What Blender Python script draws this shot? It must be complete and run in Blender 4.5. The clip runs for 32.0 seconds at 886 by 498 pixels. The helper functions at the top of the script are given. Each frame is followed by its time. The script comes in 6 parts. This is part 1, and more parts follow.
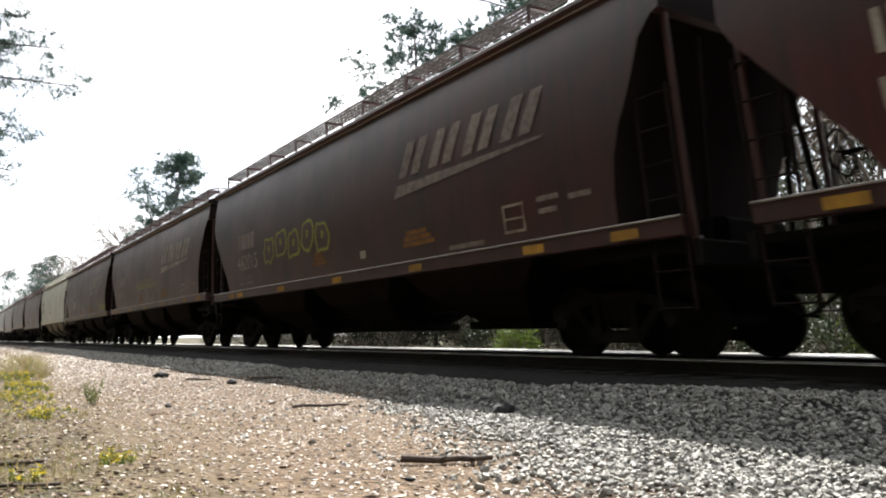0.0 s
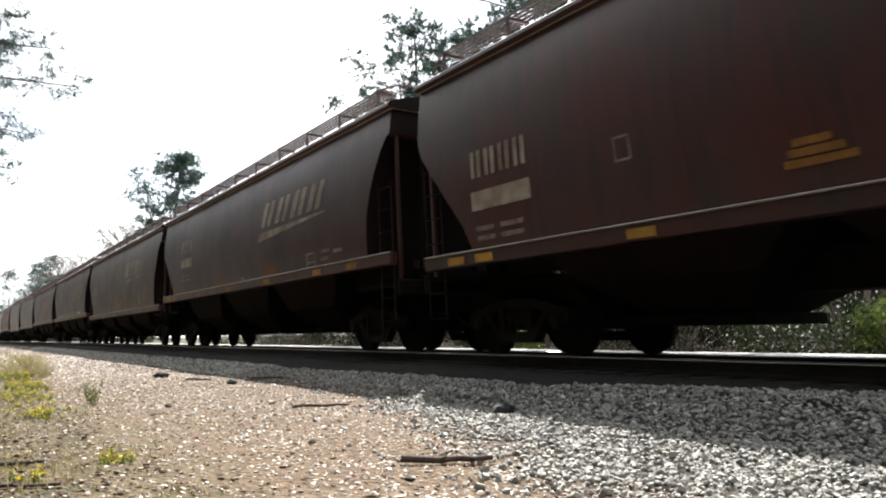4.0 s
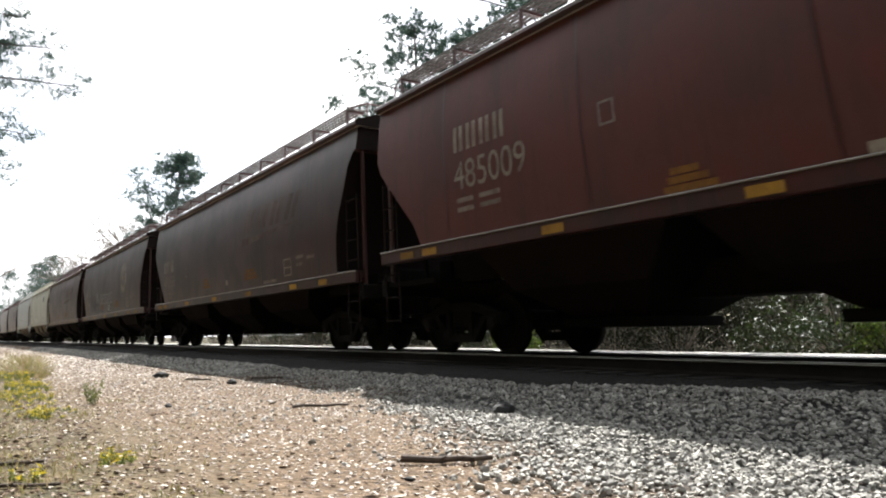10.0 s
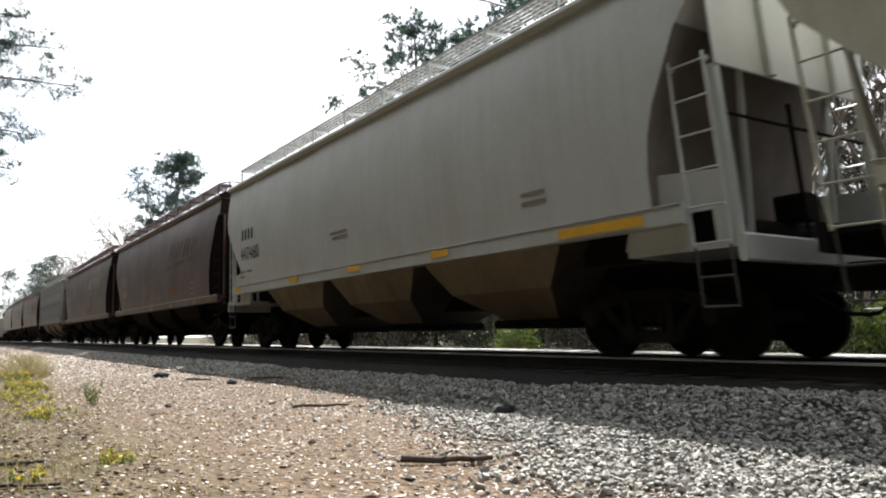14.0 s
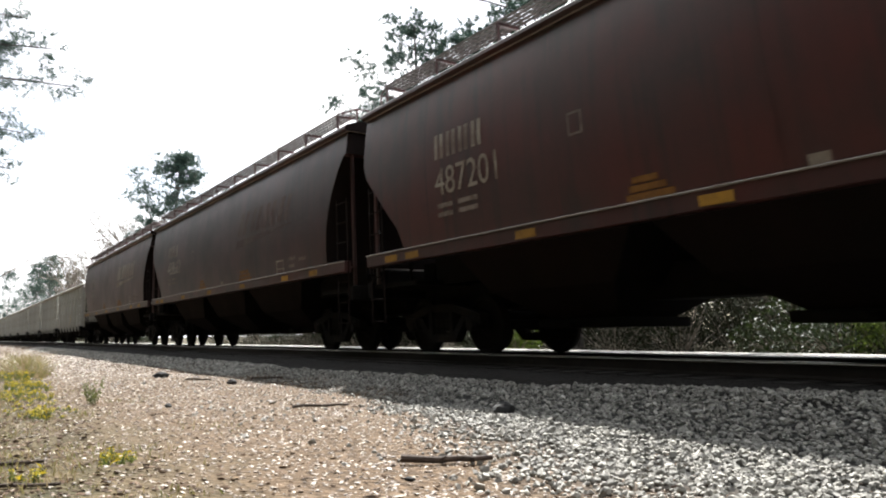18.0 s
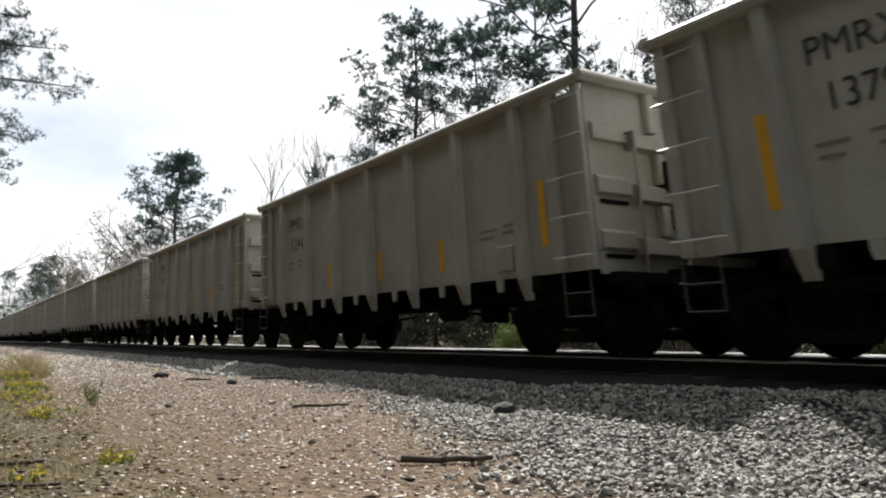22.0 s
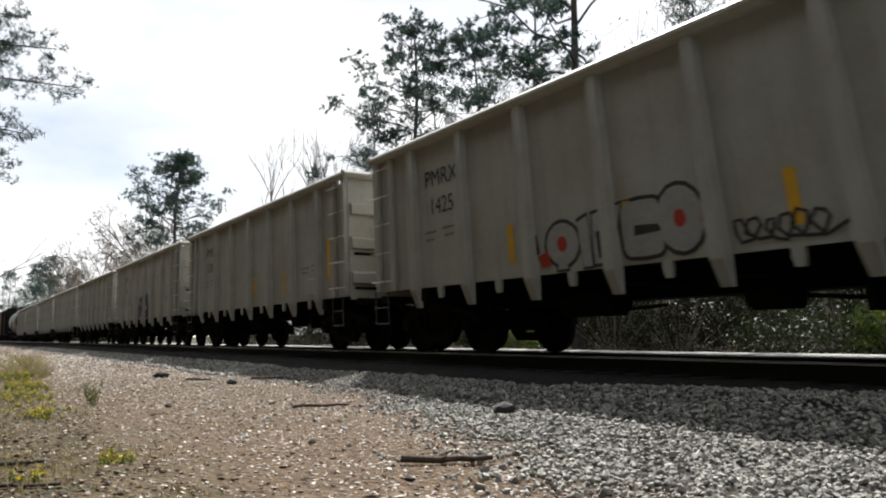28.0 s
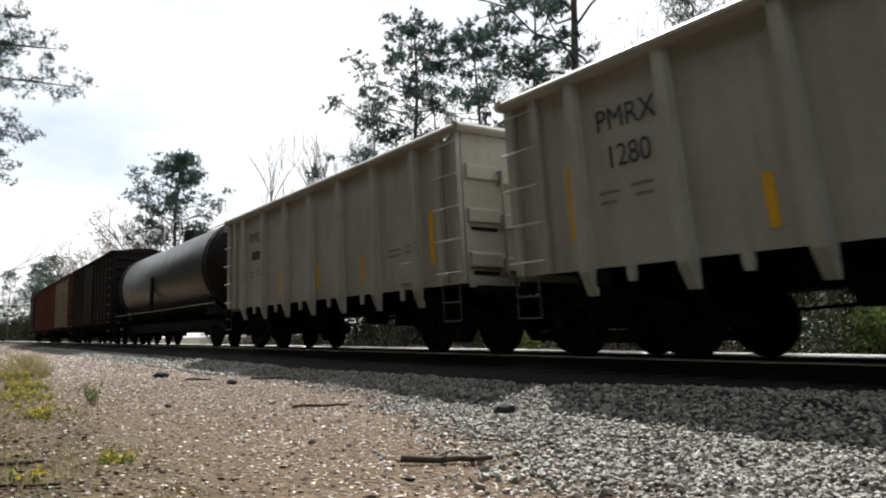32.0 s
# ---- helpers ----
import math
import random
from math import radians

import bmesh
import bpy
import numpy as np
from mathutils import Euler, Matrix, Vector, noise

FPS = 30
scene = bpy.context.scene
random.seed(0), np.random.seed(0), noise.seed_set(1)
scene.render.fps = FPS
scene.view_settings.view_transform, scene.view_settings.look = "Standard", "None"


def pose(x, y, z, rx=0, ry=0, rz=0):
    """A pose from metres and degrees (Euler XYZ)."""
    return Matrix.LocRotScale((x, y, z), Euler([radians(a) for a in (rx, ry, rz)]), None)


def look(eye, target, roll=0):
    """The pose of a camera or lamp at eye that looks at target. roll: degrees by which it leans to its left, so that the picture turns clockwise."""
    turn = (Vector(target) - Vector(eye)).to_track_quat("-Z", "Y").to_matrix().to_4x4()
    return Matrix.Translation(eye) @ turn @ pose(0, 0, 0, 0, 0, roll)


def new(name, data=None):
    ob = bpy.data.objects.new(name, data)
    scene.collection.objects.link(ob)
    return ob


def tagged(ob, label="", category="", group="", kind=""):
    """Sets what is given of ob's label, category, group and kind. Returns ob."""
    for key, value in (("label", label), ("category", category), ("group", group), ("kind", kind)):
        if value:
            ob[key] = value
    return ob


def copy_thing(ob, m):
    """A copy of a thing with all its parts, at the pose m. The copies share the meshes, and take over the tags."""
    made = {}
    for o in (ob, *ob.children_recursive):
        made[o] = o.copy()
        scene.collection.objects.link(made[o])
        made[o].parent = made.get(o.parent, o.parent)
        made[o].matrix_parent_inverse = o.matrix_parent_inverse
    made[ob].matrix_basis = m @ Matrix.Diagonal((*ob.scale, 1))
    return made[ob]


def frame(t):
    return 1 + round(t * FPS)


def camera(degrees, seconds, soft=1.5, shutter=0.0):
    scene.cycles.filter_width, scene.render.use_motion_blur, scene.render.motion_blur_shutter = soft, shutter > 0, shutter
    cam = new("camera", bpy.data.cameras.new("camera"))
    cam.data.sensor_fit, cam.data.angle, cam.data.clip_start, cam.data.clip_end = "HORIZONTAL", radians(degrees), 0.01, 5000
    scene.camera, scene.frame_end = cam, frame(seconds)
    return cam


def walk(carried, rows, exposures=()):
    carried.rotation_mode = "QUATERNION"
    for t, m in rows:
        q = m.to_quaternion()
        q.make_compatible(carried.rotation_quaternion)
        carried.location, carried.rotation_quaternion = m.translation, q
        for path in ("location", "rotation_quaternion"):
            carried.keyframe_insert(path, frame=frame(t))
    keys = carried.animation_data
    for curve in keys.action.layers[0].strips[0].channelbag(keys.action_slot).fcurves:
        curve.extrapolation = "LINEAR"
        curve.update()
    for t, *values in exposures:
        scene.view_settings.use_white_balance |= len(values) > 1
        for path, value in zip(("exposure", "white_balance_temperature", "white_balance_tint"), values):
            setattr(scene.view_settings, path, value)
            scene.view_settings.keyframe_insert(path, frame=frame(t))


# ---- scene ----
# World: X along the track in the train's direction, Y away from the camera across the track, Z up from the path.
EYE = Vector((0.0, 0.0, 0.72))
RAIL_Z = 0.405            # top of rail
TRACK_Y = 7.845           # track centre line
SPEED = 20.015            # metres a second

cam = camera(61.22, 32.0, soft=2.0, shutter=1.0)
scene.cycles.rolling_shutter_type, scene.cycles.rolling_shutter_duration = "TOP", 0.08   # the sensor is read from top to bottom
AIM = EYE + 10.0 * Vector((-math.cos(0.579) * math.cos(0.113), math.sin(0.579) * math.cos(0.113), math.sin(0.113)))
STAND = look(EYE, AIM, -0.716)
walk(cam, [(0.0, STAND), (32.0, STAND)],
     exposures=[(0.0, 1.68), (13.0, 1.68), (14.0, 1.50), (17.0, 1.54), (19.0, 1.58), (20.2, 1.46), (21.0, 1.10), (22.0, 0.83), (23.0, 0.78), (25.5, 0.78), (32.0, 0.83)])

# ---- light ----
SUN_TO = Vector((-0.60, 0.40, 0.86)).normalized()
world = bpy.data.worlds.new("sky")
scene.world = world
world.use_nodes = True
wn = world.node_tree
wn.nodes.clear()
sky = wn.nodes.new("ShaderNodeTexSky")
sky.sky_type = "NISHITA"
sky.sun_disc = False
sky.sun_elevation = math.asin(SUN_TO.z)
sky.sun_rotation = math.atan2(SUN_TO.x, SUN_TO.y)
sky.air_density, sky.dust_density, sky.ozone_density = 1.0, 1.2, 1.0
wco = wn.nodes.new("ShaderNodeTexCoord")
wmap = wn.nodes.new("ShaderNodeMapping")
wmap.inputs["Scale"].default_value = (1.0, 1.0, 2.2)
cloud = wn.nodes.new("ShaderNodeTexNoise")
cloud.inputs["Scale"].default_value = 1.9
cloud.inputs["Detail"].default_value = 7.0
cramp = wn.nodes.new("ShaderNodeMapRange")
cramp.inputs[1].default_value, cramp.inputs[2].default_value = 0.31, 0.60
wmix = wn.nodes.new("ShaderNodeMixRGB")
wbg = wn.nodes.new("ShaderNodeBackground")
wbg.inputs["Strength"].default_value = 0.063
wout = wn.nodes.new("ShaderNodeOutputWorld")
wn.links.new(wco.outputs["Generated"], wmap.inputs[0])
wn.links.new(wmap.outputs[0], cloud.inputs["Vector"])
wn.links.new(cloud.outputs["Fac"], cramp.inputs[0])
wn.links.new(cramp.outputs[0], wmix.inputs[0])
wn.links.new(sky.outputs[0], wmix.inputs[1])
wmix.inputs[2].default_value = (12.0, 12.1, 12.2, 1.0)      # thin cloud is brighter than the clear sky behind it
wn.links.new(wmix.outputs[0], wbg.inputs["Color"])
wn.links.new(wbg.outputs[0], wout.inputs["Surface"])

sun_data = bpy.data.lights.new("sun", "SUN")
sun_data.energy, sun_data.angle, sun_data.color = 5.0, radians(0.55), (1.0, 0.98, 0.945)
sun = new("sun", sun_data)
sun.matrix_world = look(SUN_TO * 80, (0, 0, 0))


# ---- materials ----
def shader(name, base, dirt, rough=0.7, metal=0.0, stain=1.2, grain=40.0, amount=0.5, bump=0.15, streak=0.0, vary=0.0, detail=6.0, spec=0.5, speck=0.28):
    """A surface of two colours: large stains, fine grain, streaks that run down, relief, and a change from piece to piece."""
    m = bpy.data.materials.new(name)
    m.use_nodes = True
    nt = m.node_tree
    nd, lk = nt.nodes, nt.links
    b = nd["Principled BSDF"]
    b.inputs["Metallic"].default_value = metal
    b.inputs["Specular IOR Level"].default_value = spec
    co = nd.new("ShaderNodeTexCoord")
    n1 = nd.new("ShaderNodeTexNoise")
    n1.inputs["Scale"].default_value, n1.inputs["Detail"].default_value, n1.inputs["Roughness"].default_value = stain, detail, 0.62
    lk.new(co.outputs["Object"], n1.inputs["Vector"])
    n2 = nd.new("ShaderNodeTexNoise")
    n2.inputs["Scale"].default_value, n2.inputs["Detail"].default_value = grain, 3.0
    lk.new(co.outputs["Object"], n2.inputs["Vector"])
    r1 = nd.new("ShaderNodeMapRange")
    r1.inputs[1].default_value, r1.inputs[2].default_value = 0.38, 0.68
    lk.new(n1.outputs["Fac"], r1.inputs[0])
    fac = r1.outputs[0]
    if streak:
        mp = nd.new("ShaderNodeMapping")
        mp.inputs["Scale"].default_value = (5.0, 5.0, 0.28)
        n3 = nd.new("ShaderNodeTexNoise")
        n3.inputs["Scale"].default_value, n3.inputs["Detail"].default_value = 1.0, 5.0
        lk.new(co.outputs["Object"], mp.inputs[0])
        lk.new(mp.outputs[0], n3.inputs["Vector"])
        r3 = nd.new("ShaderNodeMapRange")
        r3.inputs[1].default_value, r3.inputs[2].default_value, r3.inputs[4].default_value = 0.48, 0.74, streak
        lk.new(n3.outputs["Fac"], r3.inputs[0])
        ad = nd.new("ShaderNodeMath")
        ad.operation, ad.use_clamp = "ADD", True
        lk.new(fac, ad.inputs[0])
        lk.new(r3.outputs[0], ad.inputs[1])
        fac = ad.outputs[0]
    sc = nd.new("ShaderNodeMath")
    sc.operation = "MULTIPLY"
    sc.inputs[1].default_value = amount
    lk.new(fac, sc.inputs[0])
    mx = nd.new("ShaderNodeMixRGB")
    mx.inputs[1].default_value, mx.inputs[2].default_value = (*base, 1), (*dirt, 1)
    lk.new(sc.outputs[0], mx.inputs[0])
    g = nd.new("ShaderNodeMapRange")
    g.inputs[3].default_value, g.inputs[4].default_value = 1 - speck, 1 + speck
    lk.new(n2.outputs["Fac"], g.inputs[0])
    value = g.outputs[0]
    if vary:
        oi = nd.new("ShaderNodeObjectInfo")
        rv = nd.new("ShaderNodeMapRange")
        rv.inputs[3].default_value, rv.inputs[4].default_value = 1 - vary, 1 + vary
        lk.new(oi.outputs["Random"], rv.inputs[0])
        mm = nd.new("ShaderNodeMath")
        mm.operation = "MULTIPLY"
        lk.new(value, mm.inputs[0])
        lk.new(rv.outputs[0], mm.inputs[1])
        value = mm.outputs[0]
    hs = nd.new("ShaderNodeHueSaturation")
    lk.new(value, hs.inputs["Value"])
    lk.new(mx.outputs[0], hs.inputs["Color"])
    lk.new(hs.outputs[0], b.inputs["Base Color"])
    rr = nd.new("ShaderNodeMapRange")
    rr.inputs[3].default_value, rr.inputs[4].default_value = max(rough - 0.14, 0.02), min(rough + 0.16, 1)
    lk.new(n1.outputs["Fac"], rr.inputs[0])
    lk.new(rr.outputs[0], b.inputs["Roughness"])
    if bump:
        bp = nd.new("ShaderNodeBump")
        bp.inputs["Strength"].default_value, bp.inputs["Distance"].default_value = bump, 0.01
        lk.new(n2.outputs["Fac"], bp.inputs["Height"])
        lk.new(bp.outputs[0], b.inputs["Normal"])
    return m


def island_shader(name, colours, rough=0.85, spread=0.25, spec=0.3, sheen=0.0):
    """Loose pieces in one mesh: each takes its own colour along a ramp."""
    m = bpy.data.materials.new(name)
    m.use_nodes = True
    nd, lk = m.node_tree.nodes, m.node_tree.links
    b = nd["Principled BSDF"]
    b.inputs["Roughness"].default_value = rough
    b.inputs["Specular IOR Level"].default_value = spec
    geo = nd.new("ShaderNodeNewGeometry")
    ramp = nd.new("ShaderNodeValToRGB")
    els = ramp.color_ramp.elements
    while len(els) < len(colours):
        els.new(0.5)
    for i, c in enumerate(colours):
        els[i].position = i / (len(colours) - 1)
        els[i].color = (*c, 1)
    lk.new(geo.outputs["Random Per Island"], ramp.inputs[0])
    no = nd.new("ShaderNodeTexNoise")
    no.inputs["Scale"].default_value = 60.0
    co = nd.new("ShaderNodeTexCoord")
    lk.new(co.outputs["Object"], no.inputs["Vector"])
    mr = nd.new("ShaderNodeMapRange")
    mr.inputs[3].default_value, mr.inputs[4].default_value = 1 - spread, 1 + spread
    lk.new(no.outputs["Fac"], mr.inputs[0])
    hs = nd.new("ShaderNodeHueSaturation")
    lk.new(mr.outputs[0], hs.inputs["Value"])
    lk.new(ramp.outputs[0], hs.inputs["Color"])
    lk.new(hs.outputs[0], b.inputs["Base Color"])
    if sheen:
        tr = nd.new("ShaderNodeBsdfTranslucent")
        mix = nd.new("ShaderNodeMixShader")
        mix.inputs[0].default_value = sheen
        lk.new(hs.outputs[0], tr.inputs["Color"])
        lk.new(b.outputs[0], mix.inputs[1])
        lk.new(tr.outputs[0], mix.inputs[2])
        lk.new(mix.outputs[0], nd["Material Output"].inputs["Surface"])
    return m


BROWN = shader("oxide_brown_paint", (0.083, 0.0225, 0.0195), (0.033, 0.0185, 0.017), 0.39, stain=0.6, grain=22, amount=0.9, streak=0.85, vary=0.22, bump=0.06, spec=0.75, speck=0.10)
# Pale roof base carries the sun's glint along the eaves.
BROWN_ROOF = shader("glint_pale_roof", (0.50, 0.48, 0.46), (0.30, 0.265, 0.245), 0.42, stain=0.9, amount=0.8, vary=0.15, bump=0.1)
BEIGE = shader("beige_grey_paint", (0.50, 0.505, 0.435), (0.33, 0.285, 0.19), 0.42, stain=0.6, grain=20, amount=0.55, streak=0.6, vary=0.05, bump=0.06, speck=0.10)
PALE = shader("pale_grey_paint", (0.485, 0.51, 0.50), (0.36, 0.36, 0.33), 0.42, stain=0.6, grain=20, amount=0.5, streak=0.6, vary=0.05, bump=0.06, speck=0.10)
STEEL_GREY = shader("mid_grey_paint", (0.225, 0.232, 0.228), (0.13, 0.128, 0.12), 0.55, stain=0.7, grain=20, amount=0.7, streak=0.8, bump=0.08, speck=0.10)
# Side ribs, paler than the sheets between them.
RIB = shader("pale_grey_rib_paint", (0.33, 0.335, 0.325), (0.18, 0.17, 0.16), 0.55, stain=1.5, amount=0.7, streak=0.6, bump=0.06)
RUST = shader("rusty_brown_steel", (0.17, 0.10, 0.055), (0.07, 0.045, 0.03), 0.8, stain=1.4, amount=0.8, streak=0.5, bump=0.2)
# Darkened brown: shade on car ends, undersides and bays is put into this colour.
SHADE_BROWN = shader("shade_dark_brown_paint", (0.013, 0.0075, 0.0065), (0.008, 0.0065, 0.006), 0.85, stain=0.9, amount=0.7, streak=0.4, spec=0.12)
TANBAY = shader("dusty_tan_paint", (0.240, 0.196, 0.128), (0.104, 0.080, 0.060), 0.7, stain=0.8, amount=0.7, streak=0.5)
# Dark brown dirt of the ribbed end wall, also painted-in shade on bay slopes.
CAKED_SHADE = shader("brown_caked_and_shade_steel", (0.085, 0.070, 0.056), (0.040, 0.031, 0.025), 0.85, stain=0.6, amount=0.85, streak=0.6)
# Dust on end walls; under the slope sheets it paints shade.
DUST_SHADE = shader("brown_dusted_and_shade_paint", (0.175, 0.148, 0.126), (0.085, 0.068, 0.056), 0.7, stain=0.5, amount=0.85, streak=0.5)
SILL_HIGHLIGHT = shader("sill_highlight_pale", (0.36, 0.33, 0.30), (0.20, 0.16, 0.14), 0.5, stain=3.0, amount=0.6, bump=0.03)
RED_BROWN = shader("fresher_red_brown_paint", (0.125, 0.028, 0.022), (0.06, 0.026, 0.022), 0.55, stain=0.7, grain=22, amount=0.7, streak=0.6, bump=0.08, speck=0.10)
GOND = shader("light_grey_gondola_paint", (0.405, 0.408, 0.375), (0.27, 0.25, 0.212), 0.6, stain=0.8, grain=18, amount=0.55, streak=0.75, vary=0.07, bump=0.1, speck=0.10)
GOND_END = shader("light_grey_end_paint", (0.42, 0.41, 0.36), (0.25, 0.215, 0.17), 0.62, stain=0.9, grain=18, amount=0.5, streak=0.6, vary=0.05, bump=0.1, speck=0.10)
UNDER = shader("grimy_black_steel", (0.008, 0.0075, 0.007), (0.016, 0.013, 0.011), 0.9, stain=2.5, grain=50, amount=0.7, vary=0.15, bump=0.25, spec=0.08)
TRUCK = shader("grimy_cast_steel", (0.011, 0.010, 0.0095), (0.024, 0.019, 0.015), 0.9, stain=3.0, grain=60, amount=0.8, vary=0.2, bump=0.3, spec=0.08)
WHEEL = shader("wheel_steel", (0.009, 0.008, 0.0075), (0.016, 0.013, 0.011), 0.85, metal=0.0, stain=3.0, amount=0.7, bump=0.15, spec=0.1)
WALKWAY = shader("dull_walkway_steel", (0.24, 0.235, 0.23), (0.12, 0.108, 0.10), 0.7, metal=0.2, stain=3.0, amount=0.6, bump=0.1)
STIRRUP = shader("rubbed_dark_steel", (0.060, 0.057, 0.054), (0.030, 0.026, 0.023), 0.5, metal=0.3, stain=4.0, amount=0.6, bump=0.1)
RUNG = shader("hand_worn_steel", (0.62, 0.61, 0.59), (0.42, 0.40, 0.37), 0.38, metal=0.6, stain=6.0, amount=0.5, bump=0.03)
GALV = shader("galvanised_steel", (0.36, 0.36, 0.35), (0.20, 0.18, 0.16), 0.55, metal=0.4, stain=3.0, amount=0.6, bump=0.1)
BLACK = shader("black_tank_paint", (0.012, 0.012, 0.012), (0.030, 0.027, 0.023), 0.34, stain=0.7, grain=20, amount=0.6, streak=0.5, bump=0.05, speck=0.10)
DARKBOX = shader("black_boxcar_paint", (0.012, 0.011, 0.011), (0.024, 0.019, 0.017), 0.8, stain=0.8, amount=0.7, streak=0.6, spec=0.1)
REDBOX = shader("red_boxcar_paint", (0.12, 0.034, 0.021), (0.055, 0.026, 0.020), 0.8, stain=0.8, amount=0.7, streak=0.6, spec=0.15)
TANBOX = shader("tan_boxcar_paint", (0.13, 0.088, 0.046), (0.07, 0.05, 0.035), 0.8, stain=0.8, amount=0.7, streak=0.6)
YELLOW = shader("yellow_reflective_tape", (0.72, 0.40, 0.02), (0.50, 0.28, 0.03), 0.5, stain=5.0, amount=0.5, bump=0.02, vary=0.12)
TAPE = shader("dirty_yellow_tape", (0.44, 0.23, 0.018), (0.22, 0.11, 0.02), 0.6, stain=5.0, amount=0.7, bump=0.02, vary=0.3)
OCHRE = shader("faded_yellow_stencil", (0.24, 0.105, 0.012), (0.12, 0.05, 0.015), 0.6, stain=8.0, amount=0.7, bump=0.02)
CREAM = shader("faded_cream_lettering", (0.36, 0.32, 0.26), (0.17, 0.11, 0.09), 0.6, stain=3.0, amount=0.9, bump=0.02, vary=0.18)
FAINT = shader("worn_white_stencil", (0.26, 0.22, 0.19), (0.13, 0.08, 0.07), 0.7, stain=9.0, amount=0.8, bump=0.02, vary=0.2)
WORN = shader("nearly_gone_lettering", (0.125, 0.088, 0.072), (0.075, 0.040, 0.034), 0.6, stain=3.0, amount=0.8, bump=0.02, vary=0.2)
INK = shader("black_lettering", (0.018, 0.019, 0.018), (0.05, 0.048, 0.043), 0.6, stain=8.0, amount=0.6, bump=0.02)
GREYINK = shader("worn_grey_stencil", (0.17, 0.16, 0.145), (0.25, 0.23, 0.20), 0.65, stain=14.0, amount=0.9, bump=0.02)
WHITE = shader("white_paint", (0.62, 0.61, 0.58), (0.38, 0.36, 0.33), 0.6, stain=6.0, amount=0.5, bump=0.02)
SPRAY = {"white": WHITE, "black": INK, "red": shader("red_spray", (0.42, 0.035, 0.02), (0.28, 0.03, 0.02), 0.5, stain=6, bump=0.02),
         "lime": shader("lime_spray", (0.30, 0.32, 0.05), (0.17, 0.17, 0.04), 0.5, stain=6, bump=0.02),
         "silver": shader("silver_spray", (0.34, 0.34, 0.33), (0.24, 0.24, 0.23), 0.5, stain=6, bump=0.02),
         "blue": shader("blue_spray", (0.018, 0.028, 0.075), (0.022, 0.020, 0.035), 0.5, stain=6, bump=0.02)}
RAILHEAD = shader("polished_rail_steel", (0.86, 0.85, 0.83), (0.62, 0.59, 0.56), 0.42, metal=1.0, stain=6.0, amount=0.4, bump=0.02)
RAILSIDE = shader("rusty_rail_steel", (0.026, 0.018, 0.014), (0.016, 0.012, 0.010), 0.9, stain=5.0, amount=0.8, bump=0.2)
TIE = shader("creosoted_timber", (0.020, 0.016, 0.014), (0.036, 0.030, 0.026), 0.9, stain=4.0, grain=30, amount=0.7, vary=0.25, bump=0.4)
BARK = shader("pine_bark", (0.058, 0.050, 0.044), (0.034, 0.030, 0.027), 0.95, stain=3.0, grain=9, amount=0.8, vary=0.15, bump=0.6)
TWIG = shader("grey_bare_wood", (0.20, 0.17, 0.14), (0.11, 0.09, 0.075), 0.95, stain=3.0, amount=0.7, vary=0.15, bump=0.3)
DEADWOOD = shader("weathered_stick", (0.075, 0.052, 0.038), (0.035, 0.027, 0.022), 0.9, stain=7.0, grain=60, amount=0.8, bump=0.4)
CLOD = shader("dark_slag_lump", (0.012, 0.012, 0.012), (0.03, 0.028, 0.026), 0.9, stain=10.0, amount=0.7, bump=0.4)
NEEDLES = island_shader("pine_needles", [(0.018, 0.043, 0.036), (0.034, 0.064, 0.053), (0.064, 0.095, 0.064)], 0.65, 0.3, sheen=0.33)
LEAVES = island_shader("spring_leaves", [(0.009, 0.018, 0.003), (0.018, 0.031, 0.006), (0.029, 0.038, 0.011)], 0.5, 0.3, sheen=0.25)
BRUSH = island_shader("dry_brush", [(0.010, 0.010, 0.005), (0.017, 0.017, 0.007), (0.010, 0.016, 0.005), (0.024, 0.023, 0.013), (0.007, 0.010, 0.004)], 0.85, 0.35, spec=0.12, sheen=0.12)
GRASS = island_shader("green_and_straw_grass", [(0.112, 0.127, 0.033), (0.224, 0.173, 0.089), (0.145, 0.145, 0.043), (0.281, 0.220, 0.127), (0.168, 0.114, 0.064)], 0.6, 0.25, sheen=0.4)
TWIGS = island_shader("twig_ends", [(0.10, 0.085, 0.065), (0.15, 0.125, 0.09), (0.08, 0.07, 0.05)], 0.9, 0.3)
WEED = island_shader("weed_leaves", [(0.072, 0.102, 0.027), (0.111, 0.136, 0.038), (0.153, 0.153, 0.051)], 0.6, 0.25, sheen=0.45)
BLOOM = island_shader("yellow_blossom", [(0.442, 0.340, 0.025), (0.340, 0.297, 0.034), (0.527, 0.399, 0.025), (0.255, 0.246, 0.038)], 0.6, 0.2, sheen=0.4)
SPRINGLEAF = island_shader("fresh_spring_leaves", [(0.049, 0.081, 0.011), (0.081, 0.122, 0.018), (0.113, 0.138, 0.028)], 0.5, 0.3, sheen=0.5)
FARLEAF = island_shader("hazy_woodland_leaves", [(0.036, 0.045, 0.029), (0.060, 0.064, 0.044), (0.088, 0.084, 0.064), (0.028, 0.038, 0.024)], 0.8, 0.3, sheen=0.25)
STONES = island_shader("grey_ballast_stone", [(0.123, 0.119, 0.106), (0.232, 0.223, 0.202), (0.325, 0.314, 0.282), (0.162, 0.158, 0.143), (0.464, 0.446, 0.399), (0.193, 0.185, 0.168), (0.281, 0.270, 0.242)], 0.72, 0.35, 0.3)
